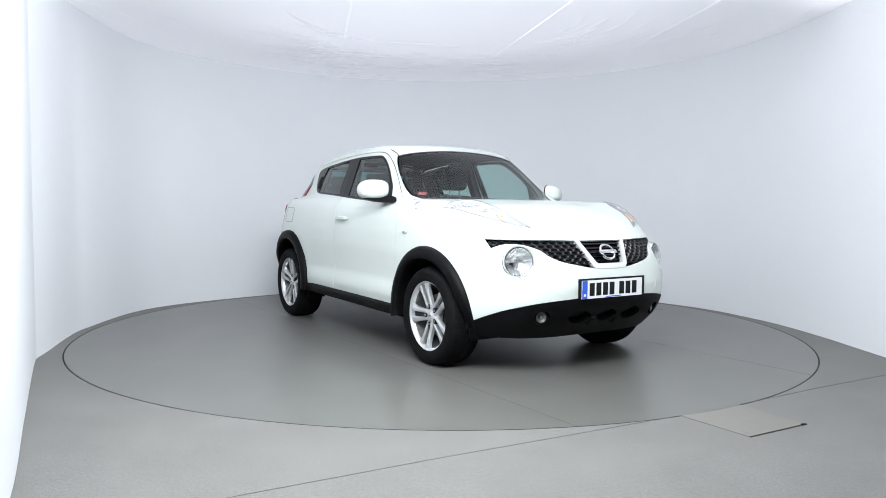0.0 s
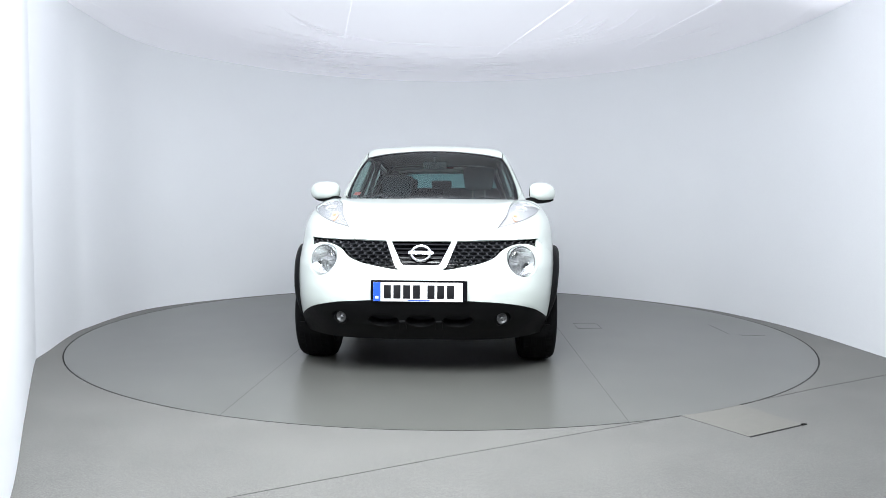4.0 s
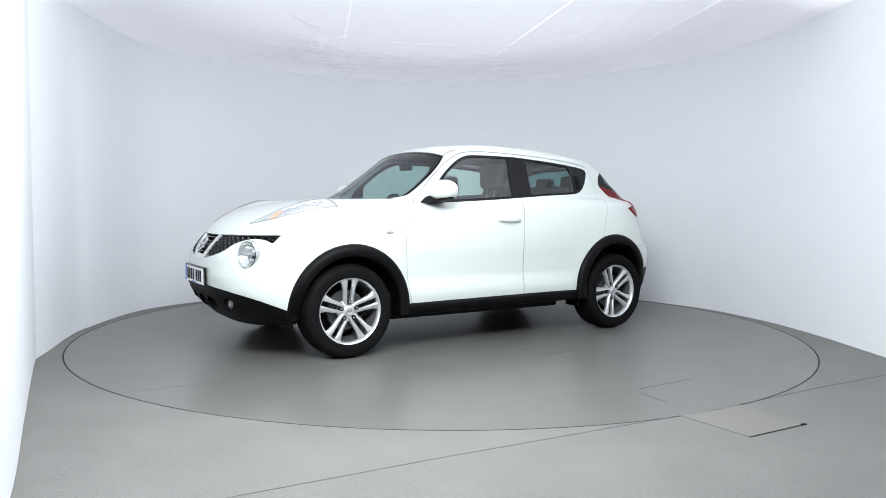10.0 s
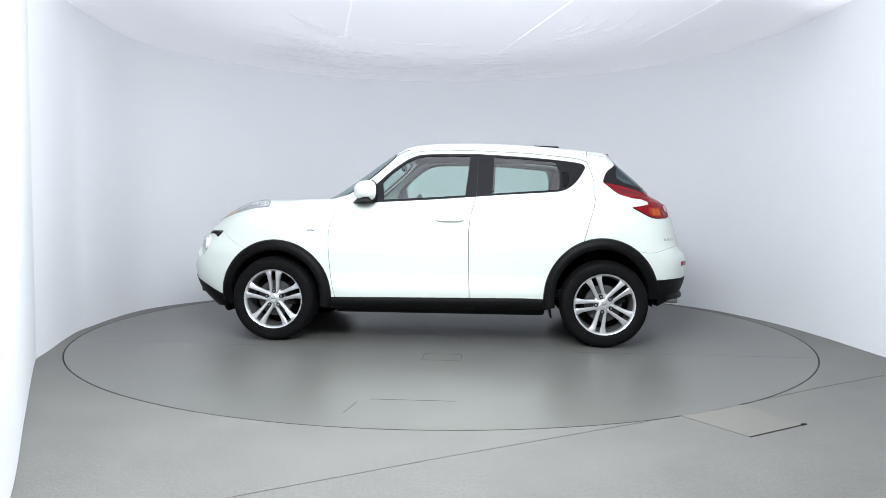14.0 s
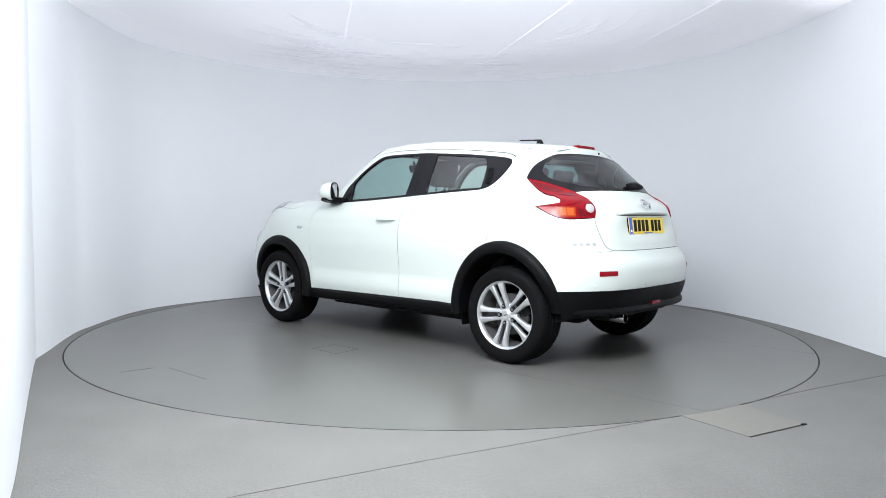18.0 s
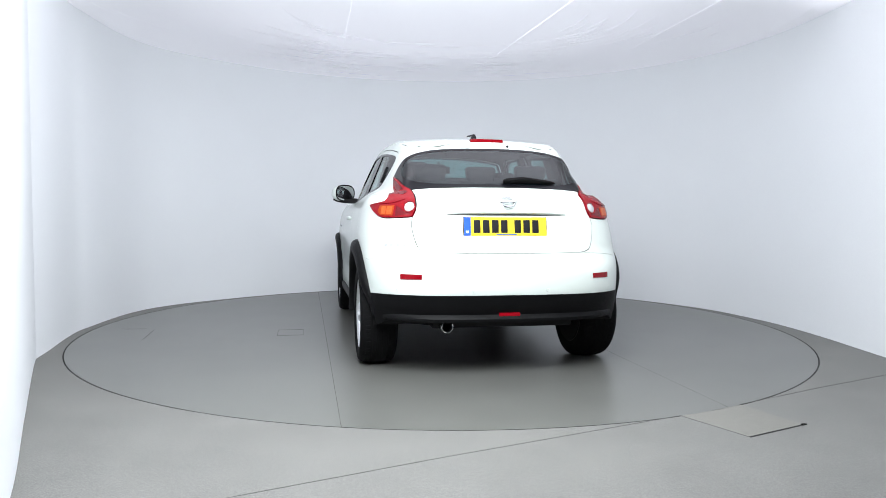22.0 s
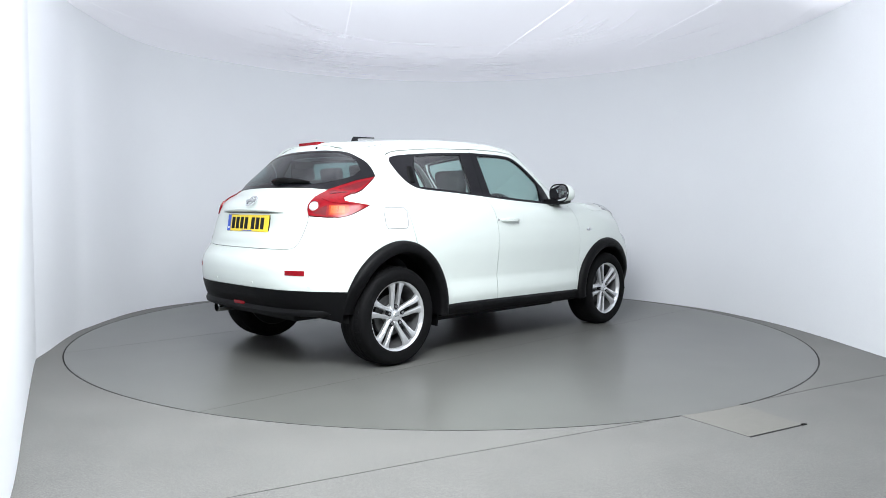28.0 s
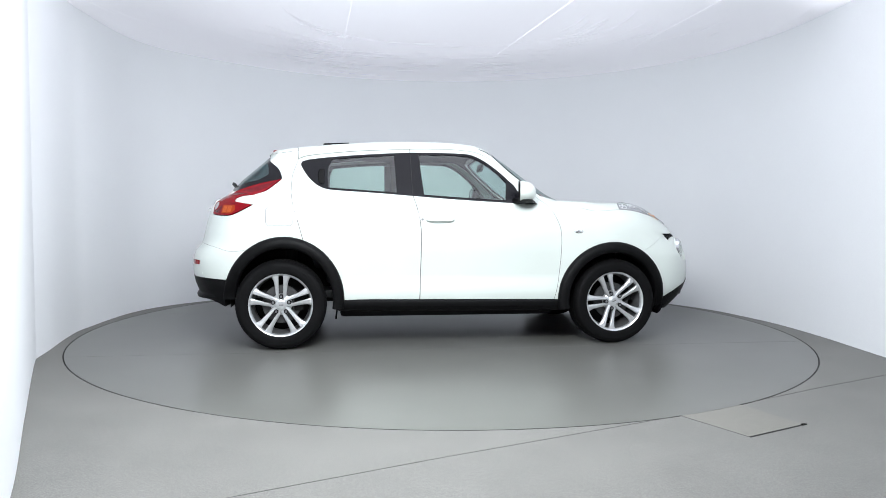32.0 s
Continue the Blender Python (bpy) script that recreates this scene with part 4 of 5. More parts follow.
for a in (ARCH_F, ARCH_R):
    for s in (1, -1):
        bm = bmesh.new()
        lathe(bm, [(0.10, s * 0.46), (0.378, s * 0.46), (0.385, s * 0.79)], 32, "y", (a[0], 0, a[1]), radians(-8), radians(188))
        part("wheel_well_liner", bm, dark_metal, car)
bm = bmesh.new()
box(bm, (-0.86, -0.80, 0.27), (0.86, 0.80, 0.33), 0.02)
box(bm, (-0.84, -0.58, 0.195), (0.84, 0.58, 0.30), 0.03)
box(bm, (-1.80, -0.45, 0.30), (1.86, 0.45, 0.36), 0.02)
box(bm, (-1.86, -0.60, 0.36), (-1.62, 0.60, 0.50), 0.02)
box(bm, (0.86, -0.42, 0.22), (1.75, 0.42, 0.31), 0.03)
part("underbody", bm, dark_metal, car)
def deflector(bm, s):
    loft(bm, [[(1.64 + k, s * y0, z), (1.64 + k, s * y1, z), (1.655 + k, s * y1, z), (1.655 + k, s * y0, z)] for z, k, y0, y1 in ((0.30, 0.03, 0.52, 0.80), (0.24, 0.012, 0.53, 0.79), (0.218, 0.004, 0.55, 0.765))])


def arch_tab(bm, s):
    loft(bm, [[(-0.868 + k, s * 0.66, z), (-0.868 + k, s * 0.815, z), (-0.856 + k, s * 0.815, z), (-0.856 + k, s * 0.66, z)] for z, k in ((0.30, 0.0), (0.245, -0.006), (0.215, -0.010))])


twin(arch_tab, "arch_tab", cladding, car, "short black flap ahead of the rear wheel")
twin(deflector, "air_deflector", cladding, car, "black flap ahead of the front wheel")
for x, z in ((1.265, 0.30), (-1.265, 0.29)):
    bm = bmesh.new()
    tube(bm, [(x, -0.72, z + 0.02), (x, -0.3, z - 0.03), (x, 0.3, z - 0.03), (x, 0.72, z + 0.02)], 0.035, 8)
    for s in (1, -1):
        tube(bm, [(x + 0.05, s * 0.60, z), (x + 0.06, s * 0.58, z + 0.42)], 0.045, 10)
    part("axle", bm, dark_metal, car)

# ---- wheels ----


def build_wheel():
    """A left-hand wheel: its outer face looks towards +y; the origin is its hub."""
    bm = bmesh.new()
    lathe(bm, [(0.232, 0.0), (0.235, 0.012), (0.232, 0.0155), (0.226, 0.013), (0.221, 0.007), (0.217, 0.003), (0.213, -0.018)], 64)
    w = part("wheel", bm, alloy, car, "silver five-twin-spoke alloy wheel with a black tyre", sharp=50)
    bm = bmesh.new()
    lathe(bm, [(0.215, -0.010), (0.207, -0.05), (0.198, -0.12), (0.205, -0.20), (0.225, -0.205)], 64)
    part("rim_barrel", bm, barrel_grey, w, "dull grey inside of the rim", sharp=50)
    bm = bmesh.new()
    prof = [(0.224, 0.008), (0.233, 0.019), (0.25, 0.024), (0.282, 0.027), (0.302, 0.023), (0.314, 0.010), (0.320, -0.006), (0.3235, -0.03), (0.325, -0.07), (0.3255, -0.095), (0.325, -0.12), (0.3235, -0.16), (0.320, -0.185), (0.310, -0.203), (0.28, -0.215), (0.226, -0.205)]
    lathe(bm, prof, 96)
    t = part("tyre", bm, rubber, w, "black rubber tyre", sharp=50)
    # tread blocks on the shoulders
    bm = bmesh.new()
    for i in range(72):
        a = 2 * math.pi * i / 72
        for y0, y1 in ((-0.008, -0.038), (-0.150, -0.184)):
            m = pose(0, 0, 0, 0, -math.degrees(a), 0)
            vs = [(0.315 if y in (-0.008, -0.184) else 0.322, y, z) for y in (y0, y1) for z in (-0.010, 0.010)]
            top = [(0.3225 if y in (-0.008, -0.184) else 0.3275, y, z * 0.9) for _, y, z in vs]
            b = [bm.verts.new(m @ Vector(q)) for q in vs + top]
            for q in ((4, 5, 7, 6), (0, 1, 5, 4), (2, 6, 7, 3), (0, 4, 6, 2), (1, 3, 7, 5)):
                bm.faces.new([b[k] for k in q])
    for y in (-0.062, -0.095, -0.128):
        lathe(bm, [(0.3235, y - 0.012), (0.3275, y - 0.011), (0.3275, y + 0.011), (0.3235, y + 0.012)], 96)
    tagged(part("tread", bm, rubber, w, smooth=False), kind="stuff")
    # five pairs of spokes
    for k in range(5):
        for e in (-1, 1):
            bm = bmesh.new()
            secs = []
            for r, half, off, y, dep in ((0.030, 0.012, 0.016, -0.014, 0.030), (0.060, 0.0120, 0.0250, -0.012, 0.030), (0.095, 0.0130, 0.0285, -0.008, 0.028), (0.135, 0.0145, 0.0310, -0.003, 0.027), (0.170, 0.0175, 0.0350, 0.002, 0.026), (0.195, 0.0225, 0.0400, 0.004, 0.024), (0.212, 0.0300, 0.0470, 0.004, 0.022), (0.227, 0.039, 0.055, 0.003, 0.020)):
                c = e * off
                # a crest near the slot, falling away towards the wide window
                secs.append([(c - e * half, y - dep, r), (c - e * half, y - 0.004, r), (c - e * half * 0.70, y, r), (c + e * half * 0.25, y - 0.001, r), (c + e * half * 0.85, y - 0.0085, r), (c + e * half, y - dep, r)])
            loft(bm, secs)
            bmesh.ops.transform(bm, matrix=pose(0, 0, 0, 0, 72 * k, 0), verts=bm.verts)
            part("spoke", bm, alloy, w, sharp=28)
    bm = bmesh.new()
    lathe(bm, [(0.0, -0.010), (0.03, -0.010), (0.040, -0.015), (0.050, -0.024), (0.075, -0.034), (0.078, -0.06)], 40)
    part("hub", bm, alloy, w, sharp=50)
    bm = bmesh.new()
    lathe(bm, [(0.0, -0.005), (0.021, -0.005), (0.0225, -0.007), (0.0245, -0.005), (0.027, -0.007), (0.028, -0.014)], 28)
    part("hub_cap", bm, alloy, w, "silver centre cap")
    bm = bmesh.new()
    box(bm, (-0.017, -0.006, -0.004), (0.017, -0.0035, 0.004), 0.0015)
    part("cap_mark", bm, steel, w)
    for k in range(5):
        a = radians(72 * k)
        bm = bmesh.new()
        lathe(bm, [(0.0, 0.005), (0.0085, 0.005), (0.0100, 0.0), (0.0100, -0.03)], 6, "y", (0.060 * math.sin(a), -0.010, 0.060 * math.cos(a)))
        part("lug_nut", bm, steel, w, smooth=False)
        # black disc set proud, in place of the shade in a lug hole
        bm = bmesh.new()
        lathe(bm, [(0.0, -0.0105), (0.0160, -0.0105), (0.0175, -0.035)], 16, "y", (0.060 * math.sin(a), 0, 0.060 * math.cos(a)))
        part("lug_hole_shade", bm, ink, w)
    bm = bmesh.new()
    lathe(bm, [(0.07, -0.068), (0.138, -0.068), (0.140, -0.072), (0.140, -0.092), (0.07, -0.092)], 48)
    part("brake_disc", bm, disc_iron, w, "grey steel brake disc")
    bm = bmesh.new()
    box(bm, (-0.16, -0.12, -0.05), (-0.09, -0.055, 0.07), 0.012)
    part("brake_caliper", bm, dark_metal, w)
    # dark disc added across the wheel's back, for the shade inside it
    bm = bmesh.new()
    lathe(bm, [(0.03, -0.150), (0.14, -0.152), (0.150, -0.165), (0.195, -0.185), (0.224, -0.207), (0.222, -0.211), (0.03, -0.20)], 40)
    part("dark_wheel_back", bm, dark_metal, w)
    return w


wheel = build_wheel()
HUB = 0.327
wheel.matrix_basis = pose(1.265, 0.838, HUB)
for x, s, roll in ((-1.265, 1, 23), (1.265, -1, 21), (-1.265, -1, 0)):
    copy_thing(wheel, pose(x, s * 0.838, HUB, 0, roll, 0 if s > 0 else 180))


# ---- cabin ----
def cushion(bm, lo, hi, bevel, m, taper=1.0):
    """A padded block: rounded, and narrower at its foot by taper."""
    vs = box(bm, lo, hi, bevel, 4)
    for v in vs:
        k = (v.co.z - lo[2]) / (hi[2] - lo[2])
        v.co.y *= taper + (1 - taper) * min(1.0, k * 1.6)
    bmesh.ops.transform(bm, matrix=m, verts=vs)


def build_headrest(seat, x, y, z, s):
    bm = bmesh.new()
    cushion(bm, (-0.045 * s, -0.14 * s, 0.0), (0.05 * s, 0.14 * s, 0.20 * s), 0.042 * s, pose(x, y, z, 0, -8, 0), 0.80)
    part("headrest", bm, seat_cloth, seat, "rounded charcoal headrest")
    for e in (-1, 1):
        bm = bmesh.new()
        tube(bm, [(x + 0.025, y + e * 0.055, z - 0.14), (x, y + e * 0.055, z + 0.03)], 0.0065, 8)
        part("headrest_post", bm, steel, seat, "bright steel post")


for side in (1, -1):
    y = 0.37 * side
    bm = bmesh.new()
    cushion(bm, (-0.02, -0.24, 0.42), (0.50, 0.24, 0.62), 0.06, pose(0.0, y, 0))
    seat = part("front_seat", bm, seat_cloth, car, "charcoal cloth front seat with headrest")
    bm = bmesh.new()
    cushion(bm, (-0.06, -0.235, 0.0), (0.06, 0.235, 0.585), 0.05, pose(-0.09, y, 0.55, 0, -14, 0))
    for e in (-1, 1):
        cushion(bm, (0.0, e * 0.20 - 0.045, 0.05), (0.10, e * 0.20 + 0.045, 0.47), 0.035, pose(-0.09, y, 0.55, 0, -14, 0))
    part("backrest", bm, seat_cloth, seat, "padded backrest with side bolsters")
    build_headrest(seat, -0.265, y, 1.205 if side > 0 else 1.125, 1.05)
bm = bmesh.new()
cushion(bm, (-0.95, -0.62, 0.45), (-0.45, 0.62, 0.62), 0.06, I4)
bench = part("rear_bench", bm, seat_cloth, car, "charcoal cloth rear bench")
for y, half in ((-0.31, 0.295), (0.31, 0.295)):
    bm = bmesh.new()
    cushion(bm, (-0.06, -half, 0.0), (0.06, half, 0.69), 0.05, pose(-0.97, y, 0.58, 0, -16, 0))
    part("backrest", bm, seat_cloth, bench, "padded bench backrest")
for y, k in ((-0.36, 0.82), (0.0, 0.76), (0.36, 0.82)):
    build_headrest(bench, -1.16, y, 1.175, k)
bm = bmesh.new()
box(bm, (-1.60, -0.56, 1.055), (-1.16, 0.56, 1.075), 0.008)
part("parcel_shelf", bm, cabin_plastic, car, "dark parcel shelf behind the bench")
bm = bmesh.new()
rows = []
for y in np.linspace(-0.70, 0.70, 15):
    hood_bump = 0.035 * math.exp(-((y + 0.37) / 0.17) ** 2)
    rows.append([(1.0 - 0.25 * y * y, y, 1.05), (0.80, y, 1.065 + hood_bump * 0.6), (0.62, y, 1.05 + hood_bump), (0.52, y, 1.0), (0.50, y, 0.85), (0.56, y, 0.6), (0.95, y, 0.55)])
loft(bm, rows)
part("dashboard", bm, cabin_plastic, car, "dark grey plastic dashboard")
bm = bmesh.new()
wc = Vector((0.35, -0.38, 0.99))
tilt = pose(*wc, 0, 62, 0)
tube(bm, [tilt @ Vector((0.185 * math.cos(2 * math.pi * i / 32), 0.185 * math.sin(2 * math.pi * i / 32), 0)) for i in range(32)], 0.016, 8, closed=True)
for a in (90, -90, 0):
    tube(bm, [tilt @ Vector((0.03 * math.cos(radians(a)), 0.03 * math.sin(radians(a)), -0.02)), tilt @ Vector((0.18 * math.cos(radians(a)), 0.18 * math.sin(radians(a)), 0))], 0.016, 6)
before = set(bm.verts)
lathe(bm, [(0.0, 0.0), (0.05, 0.0), (0.07, -0.02), (0.06, -0.05), (0.0, -0.05)], 20, "z")
bmesh.ops.transform(bm, matrix=tilt, verts=[v for v in bm.verts if v not in before])
part("steering_wheel", bm, cabin_plastic, car, "dark steering wheel")
bm = bmesh.new()
vs = box(bm, (-0.012, -0.098, -0.033), (0.012, 0.098, 0.033), 0.012, 3)
bmesh.ops.transform(bm, matrix=pose(0.36, 0.0, 1.385, 0, 12, 0), verts=vs)
tube(bm, [(0.37, 0, 1.39), (0.41, 0, 1.455)], 0.012, 8)
part("rear_view_mirror", bm, cabin_plastic, car, "small dark mirror on the windscreen")
bm = bmesh.new()
for s in (1, -1):
    box(bm, (-0.80, s * 0.70 - 0.02, 0.40), (0.80, s * 0.70 + 0.02, 0.84), 0.01)
    box(bm, (-1.30, s * 0.70 - 0.02, 0.842), (0.80, s * 0.70 + 0.02, 1.075), 0.01)
box(bm, (-1.65, -0.68, 0.36), (0.9, 0.68, 0.42), 0.01)
box(bm, (-1.66, -0.60, 0.42), (-1.62, 0.60, 1.08), 0.01)
part("cabin_lining", bm, cabin_plastic, car, "dark door cards and carpet")
v, f, n = skin("top", loop(spl([(0.36, 0.0), (0.32, 0.585)]), spl([(0.32, 0.585), (-0.4, 0.592), (-1.25, 0.545)]), spl([(-1.25, 0.545), (-1.33, 0.0)]), spl([(-1.33, 0.0), (-1.25, -0.545)]), spl([(-1.25, -0.545), (-0.4, -0.592), (0.32, -0.585)]), spl([(0.32, -0.585), (0.36, 0.0)])), lift=-0.024, depth=0, grid=0.12)
link("headlining", mesh_of("headlining", v, f, headlining, normals=n), car, "pale grey headlining")


# ---- lamps, grille, badges, plates and small fittings ----
def seat_frame(way, q, face=None):
    """A pose on the skin: local z looks outwards (or along face), local x runs sideways, local y up."""
    p = lay(way, [q])
    n = Vector(slope(p)[0]) if face is None else Vector(face).normalized()
    up = (Vector((0, 0, 1)) - n * n.z).normalized()
    x = up.cross(n)
    m = Matrix((x, up, n)).transposed().to_4x4()
    return Matrix.Translation(Vector(p[0])) @ m


MIRROR = Matrix.Diagonal((1, -1, 1, 1))


def on_both(name, m, build, mat, parents, label="", other=None, **kw):
    """A small part built in local space at the pose m, and its twin across the car."""
    obs = []
    for s in (0, 1):
        bm = bmesh.new()
        build(bm)
        bmesh.ops.transform(bm, matrix=MIRROR @ (other or m) if s else m, verts=bm.verts)
        obs.append(part(name, bm, mat, parents[s] if isinstance(parents, list) else parents, label, **kw))
    return obs


# round headlamps: a clear barrel standing a little out of a painted hollow
hm = seat_frame("front", HEAD, (0.92, 0.38, 0.05)) @ Matrix.Translation((0, 0, -0.018)) @ Matrix.Diagonal((1.07, 1.07, 1.0, 1))
heads = on_both("headlamp", hm, lambda bm: lathe(bm, [(0.090, -0.06), (0.087, -0.010), (0.085, -0.004), (0.0815, -0.006), (0.080, -0.03)], 48, "z"), lamp_silver, car, "round clear headlamp in a silver bezel")
on_both("reflector", hm, lambda bm: lathe(bm, [(0.0, -0.06), (0.02, -0.058), (0.045, -0.042), (0.066, -0.02), (0.079, -0.004)], 40, "z"), lamp_silver, heads, "silver reflector bowl")


def ribs(bm):
    for x0, y0, x1, y1 in ((-0.068, 0.004, 0.0, -0.012), (0.0, -0.012, 0.012, -0.070), (-0.045, 0.050, 0.03, 0.062), (0.02, 0.03, 0.066, 0.022)):
        tube(bm, [(x0, y0, -0.012), ((x0 + x1) / 2, (y0 + y1) / 2, -0.030), (x1, y1, -0.016 - 0.02 * (abs(x1) < 0.02))], 0.0026, 5)


on_both("reflector_rib", hm, ribs, lens_edge, heads)
on_both("bulb", hm @ Matrix.Translation((0.014, -0.012, 0)), lambda bm: lathe(bm, [(0.0, -0.014), (0.010, -0.015), (0.013, -0.02), (0.013, -0.06)], 18, "z"), steel, heads, "dark bulb shield")
on_both("bulb_bar", hm, lambda bm: box(bm, (0.012, -0.020, -0.034), (0.050, -0.008, -0.022), 0.003), dark_metal, heads)
on_both("lens", hm, lambda bm: lathe(bm, [(0.0, 0.024), (0.03, 0.0225), (0.053, 0.018), (0.068, 0.011), (0.076, 0.003), (0.080, -0.010), (0.0805, -0.02)], 40, "z"), clear_lens, heads, "clear domed lens")


# painted recess between the round hole and the lamp
def lamp_recess(bm):
    ring = [math.pi * 2 * i / 48 for i in range(48)]
    outer = lay("front", [(HEAD[0] + 0.095 * math.cos(a), HEAD[1] + 0.093 * math.sin(a)) for a in ring])
    outer = outer - slope(outer) * 0.0015
    loft(bm, [[tuple(q) for q in outer], [tuple(hm @ Vector((0.0905 * math.cos(a), 0.0905 * math.sin(a), -0.030))) for a in ring]], caps=False)


on_both("lamp_recess", Matrix.Identity(4), lamp_recess, paint, heads, "white recess round the lamp")

# slim lamps on top of the wings
lamp_loop = loop(spl(lamp_in), spl(lamp_out)[::-1])
tops = panel("upper_lamp", "top", lamp_loop, lamp_white, car, label="slim clear upper lamp with an amber indicator", gap=-0.004, lift=-0.008, depth=0.0, grid=0.02)
panel("lamp_lens", "top", lamp_loop, lamp_cover, tops, label="clear lens", gap=0.003, lift=0.008, depth=0.0, grid=0.03)
rim3 = lay("top", lamp_loop)
rim3 = rim3 + slope(rim3) * 0.006
on_both("lamp_gasket", I4, lambda bm: tube(bm, [tuple(q) for q in rim3], 0.0019, 6, closed=True), lens_edge, tops, "grey seal round the lens")
panel("indicator", "top", oval(1.690, 0.572, 0.042, 0.020, 24), peach_lens, tops, label="amber indicator", lift=0.0035, depth=0.010, grid=0.02)
on_both("bulb", seat_frame("top", (1.690, 0.572)), lambda bm: lathe(bm, [(0.0, 0.009), (0.008, 0.008), (0.011, 0.002), (0.011, -0.006)], 16, "z"), bulb_amber, tops, "amber bulb")
for cx, cy, r in ((1.375, 0.708, 0.030), (1.46, 0.660, 0.036), (1.57, 0.622, 0.034)):
    m = seat_frame("top", (cx, cy))
    on_both("lamp_cup", m, lambda bm: lathe(bm, [(0.0, -0.022), (r * 0.6, -0.018), (r, -0.004), (r * 1.12, -0.007)], 24, "z"), lamp_matte, tops, "pale reflector cup")
    on_both("bulb", m, lambda bm: lathe(bm, [(0.0, -0.006), (r * 0.22, -0.008), (r * 0.28, -0.020)], 14, "z"), lamp_silver, tops)
for k in range(6):
    p0, p1 = (1.355 + 0.075 * k, 0.742 - 0.028 * k - 0.004 * k * k * 0.6), (1.385 + 0.072 * k, 0.668 - 0.026 * k)
    ln = lay("top", [(p0[0] + (p1[0] - p0[0]) * i / 6, p0[1] + (p1[1] - p0[1]) * i / 6) for i in range(7)])
    on_both("reflector_rib", I4, lambda bm: tube(bm, [tuple(q) for q in ln - slope(ln) * 0.003], 0.0030, 5), lamp_matte, tops)

# grille
top_edge = spl(grille_brow)
g_half = loop(spl(grille_low), spl(grille_end), spl([(0.712, 0.848), (0.62, 0.847), (0.50, 0.846), top_edge[-1]]), top_edge[::-1])
grille = panel("grille", "front", mirrored(g_half[:-1] if g_half[-1][0] < 1e-6 else g_half), gloss_black, car, label="black honeycomb grille with a silver V frame", whole=True, lift=-0.045, depth=0.0, gap=-0.004)[0]


def honeycomb(side):
    """A net of flat six-sided rings, laid on the nose."""
    w, h = 0.047, 0.025
    poly = np.array(shrink(np.array(g_half) if area2(np.array(g_half)) > 0 else np.array(g_half)[::-1], 0.008))
    cells = []
    for j in range(-12, 14):
        for i in range(0, 32):
            c = (0.15 + i * w + (w / 2 if j % 2 else 0), 0.75 + j * h * 0.79)
            lim = 0.115 + (c[1] - 0.675) * 0.50
            if c[0] > lim and inside(poly, np.array([c]))[0]:
                cells.append(c)
    hexa = [(0.5, 0.25), (0.5, -0.25), (0, -0.5), (-0.5, -0.25), (-0.5, 0.25), (0, 0.5)]
    outer = np.array([(c[0] + a * w * 1.04, c[1] + b * h * 1.06) for c in cells for a, b in hexa])
    inn = np.array([(c[0] + a * w * 0.80, c[1] + b * h * 0.72) for c in cells for a, b in hexa])
    po, pi = lay("front", outer), lay("front", inn)
    no, n_in = slope(po), slope(pi)
    front_o, front_i, back = po - no * 0.012, pi - n_in * 0.004, pi - n_in * 0.030
    v = np.concatenate([front_o, front_i, back]) * np.array([1, side, 1])
    k, f = len(outer), []
    for c in range(len(cells)):
        for e in range(6):
            a, b = c * 6 + e, c * 6 + (e + 1) % 6
            f += [(a, b, k + b, k + a), (k + a, k + b, 2 * k + b, 2 * k + a)]
    return v, [t if side > 0 else t[::-1] for t in f]


for side in (1, -1):
    v, f = honeycomb(side)
    tagged(link("grille_mesh", mesh_of("grille_mesh", v, f, mesh_plastic, smooth=False), grille, "black honeycomb mesh"), kind="stuff")
panel("grille_frame", "front", mirrored([(0.0, 0.668), (0.105, 0.671), (0.125, 0.690), (0.195, 0.838), (0.166, 0.838), (0.099, 0.710), (0.087, 0.700), (0.0, 0.700)]), satin_silver, grille, label="satin silver V-shaped frame", whole=True, lift=0.004, depth=0.03, grid=0.02)
for k in range(5):
    z = 0.722 + 0.026 * k
    h = 0.085 + (z - 0.705) * 0.56
    panel("slat", "front", loop(spl([(-h, z - 0.004), (h, z - 0.004)]), spl([(h, z - 0.004), (h, z + 0.004)]), spl([(h, z + 0.004), (-h, z + 0.004)]), spl([(-h, z + 0.004), (-h, z - 0.004)])), gloss_black, grille, whole=True, lift=-0.012, depth=0.02, grid=0.05)


def emblem(bm, r):
    """A plain ring with a bar across it."""
    rows = []
    for i in range(40):
        a = 2 * math.pi * i / 40
        rows.append([(rr * math.cos(a) * 1.08, rr * math.sin(a), z) for rr, z in ((r, 0.0), (r, 0.006), (r * 0.93, 0.010), (r * 0.78, 0.009), (r * 0.72, 0.004), (r * 0.72, 0.0))])
    loft(bm, rows + rows[:1], caps=False)
    box(bm, (-r * 1.28, -r * 0.2, 0.0), (r * 1.28, r * 0.2, 0.014), 0.004)


bm = bmesh.new()
emblem(bm, 0.058)
bmesh.ops.transform(bm, matrix=seat_frame("front", (0.0, 0.765)) @ Matrix.Translation((0, 0, 0.004)), verts=bm.verts)
part("badge", bm, chrome, grille, "chrome ring badge with a bar")
bm = bmesh.new()
emblem(bm, 0.046)
bmesh.ops.transform(bm, matrix=seat_frame("rear", (-0.005, 1.062)) @ Matrix.Translation((0, 0, 0.013)), verts=bm.verts)
part("badge", bm, chrome, hatch, "chrome ring badge with a bar")

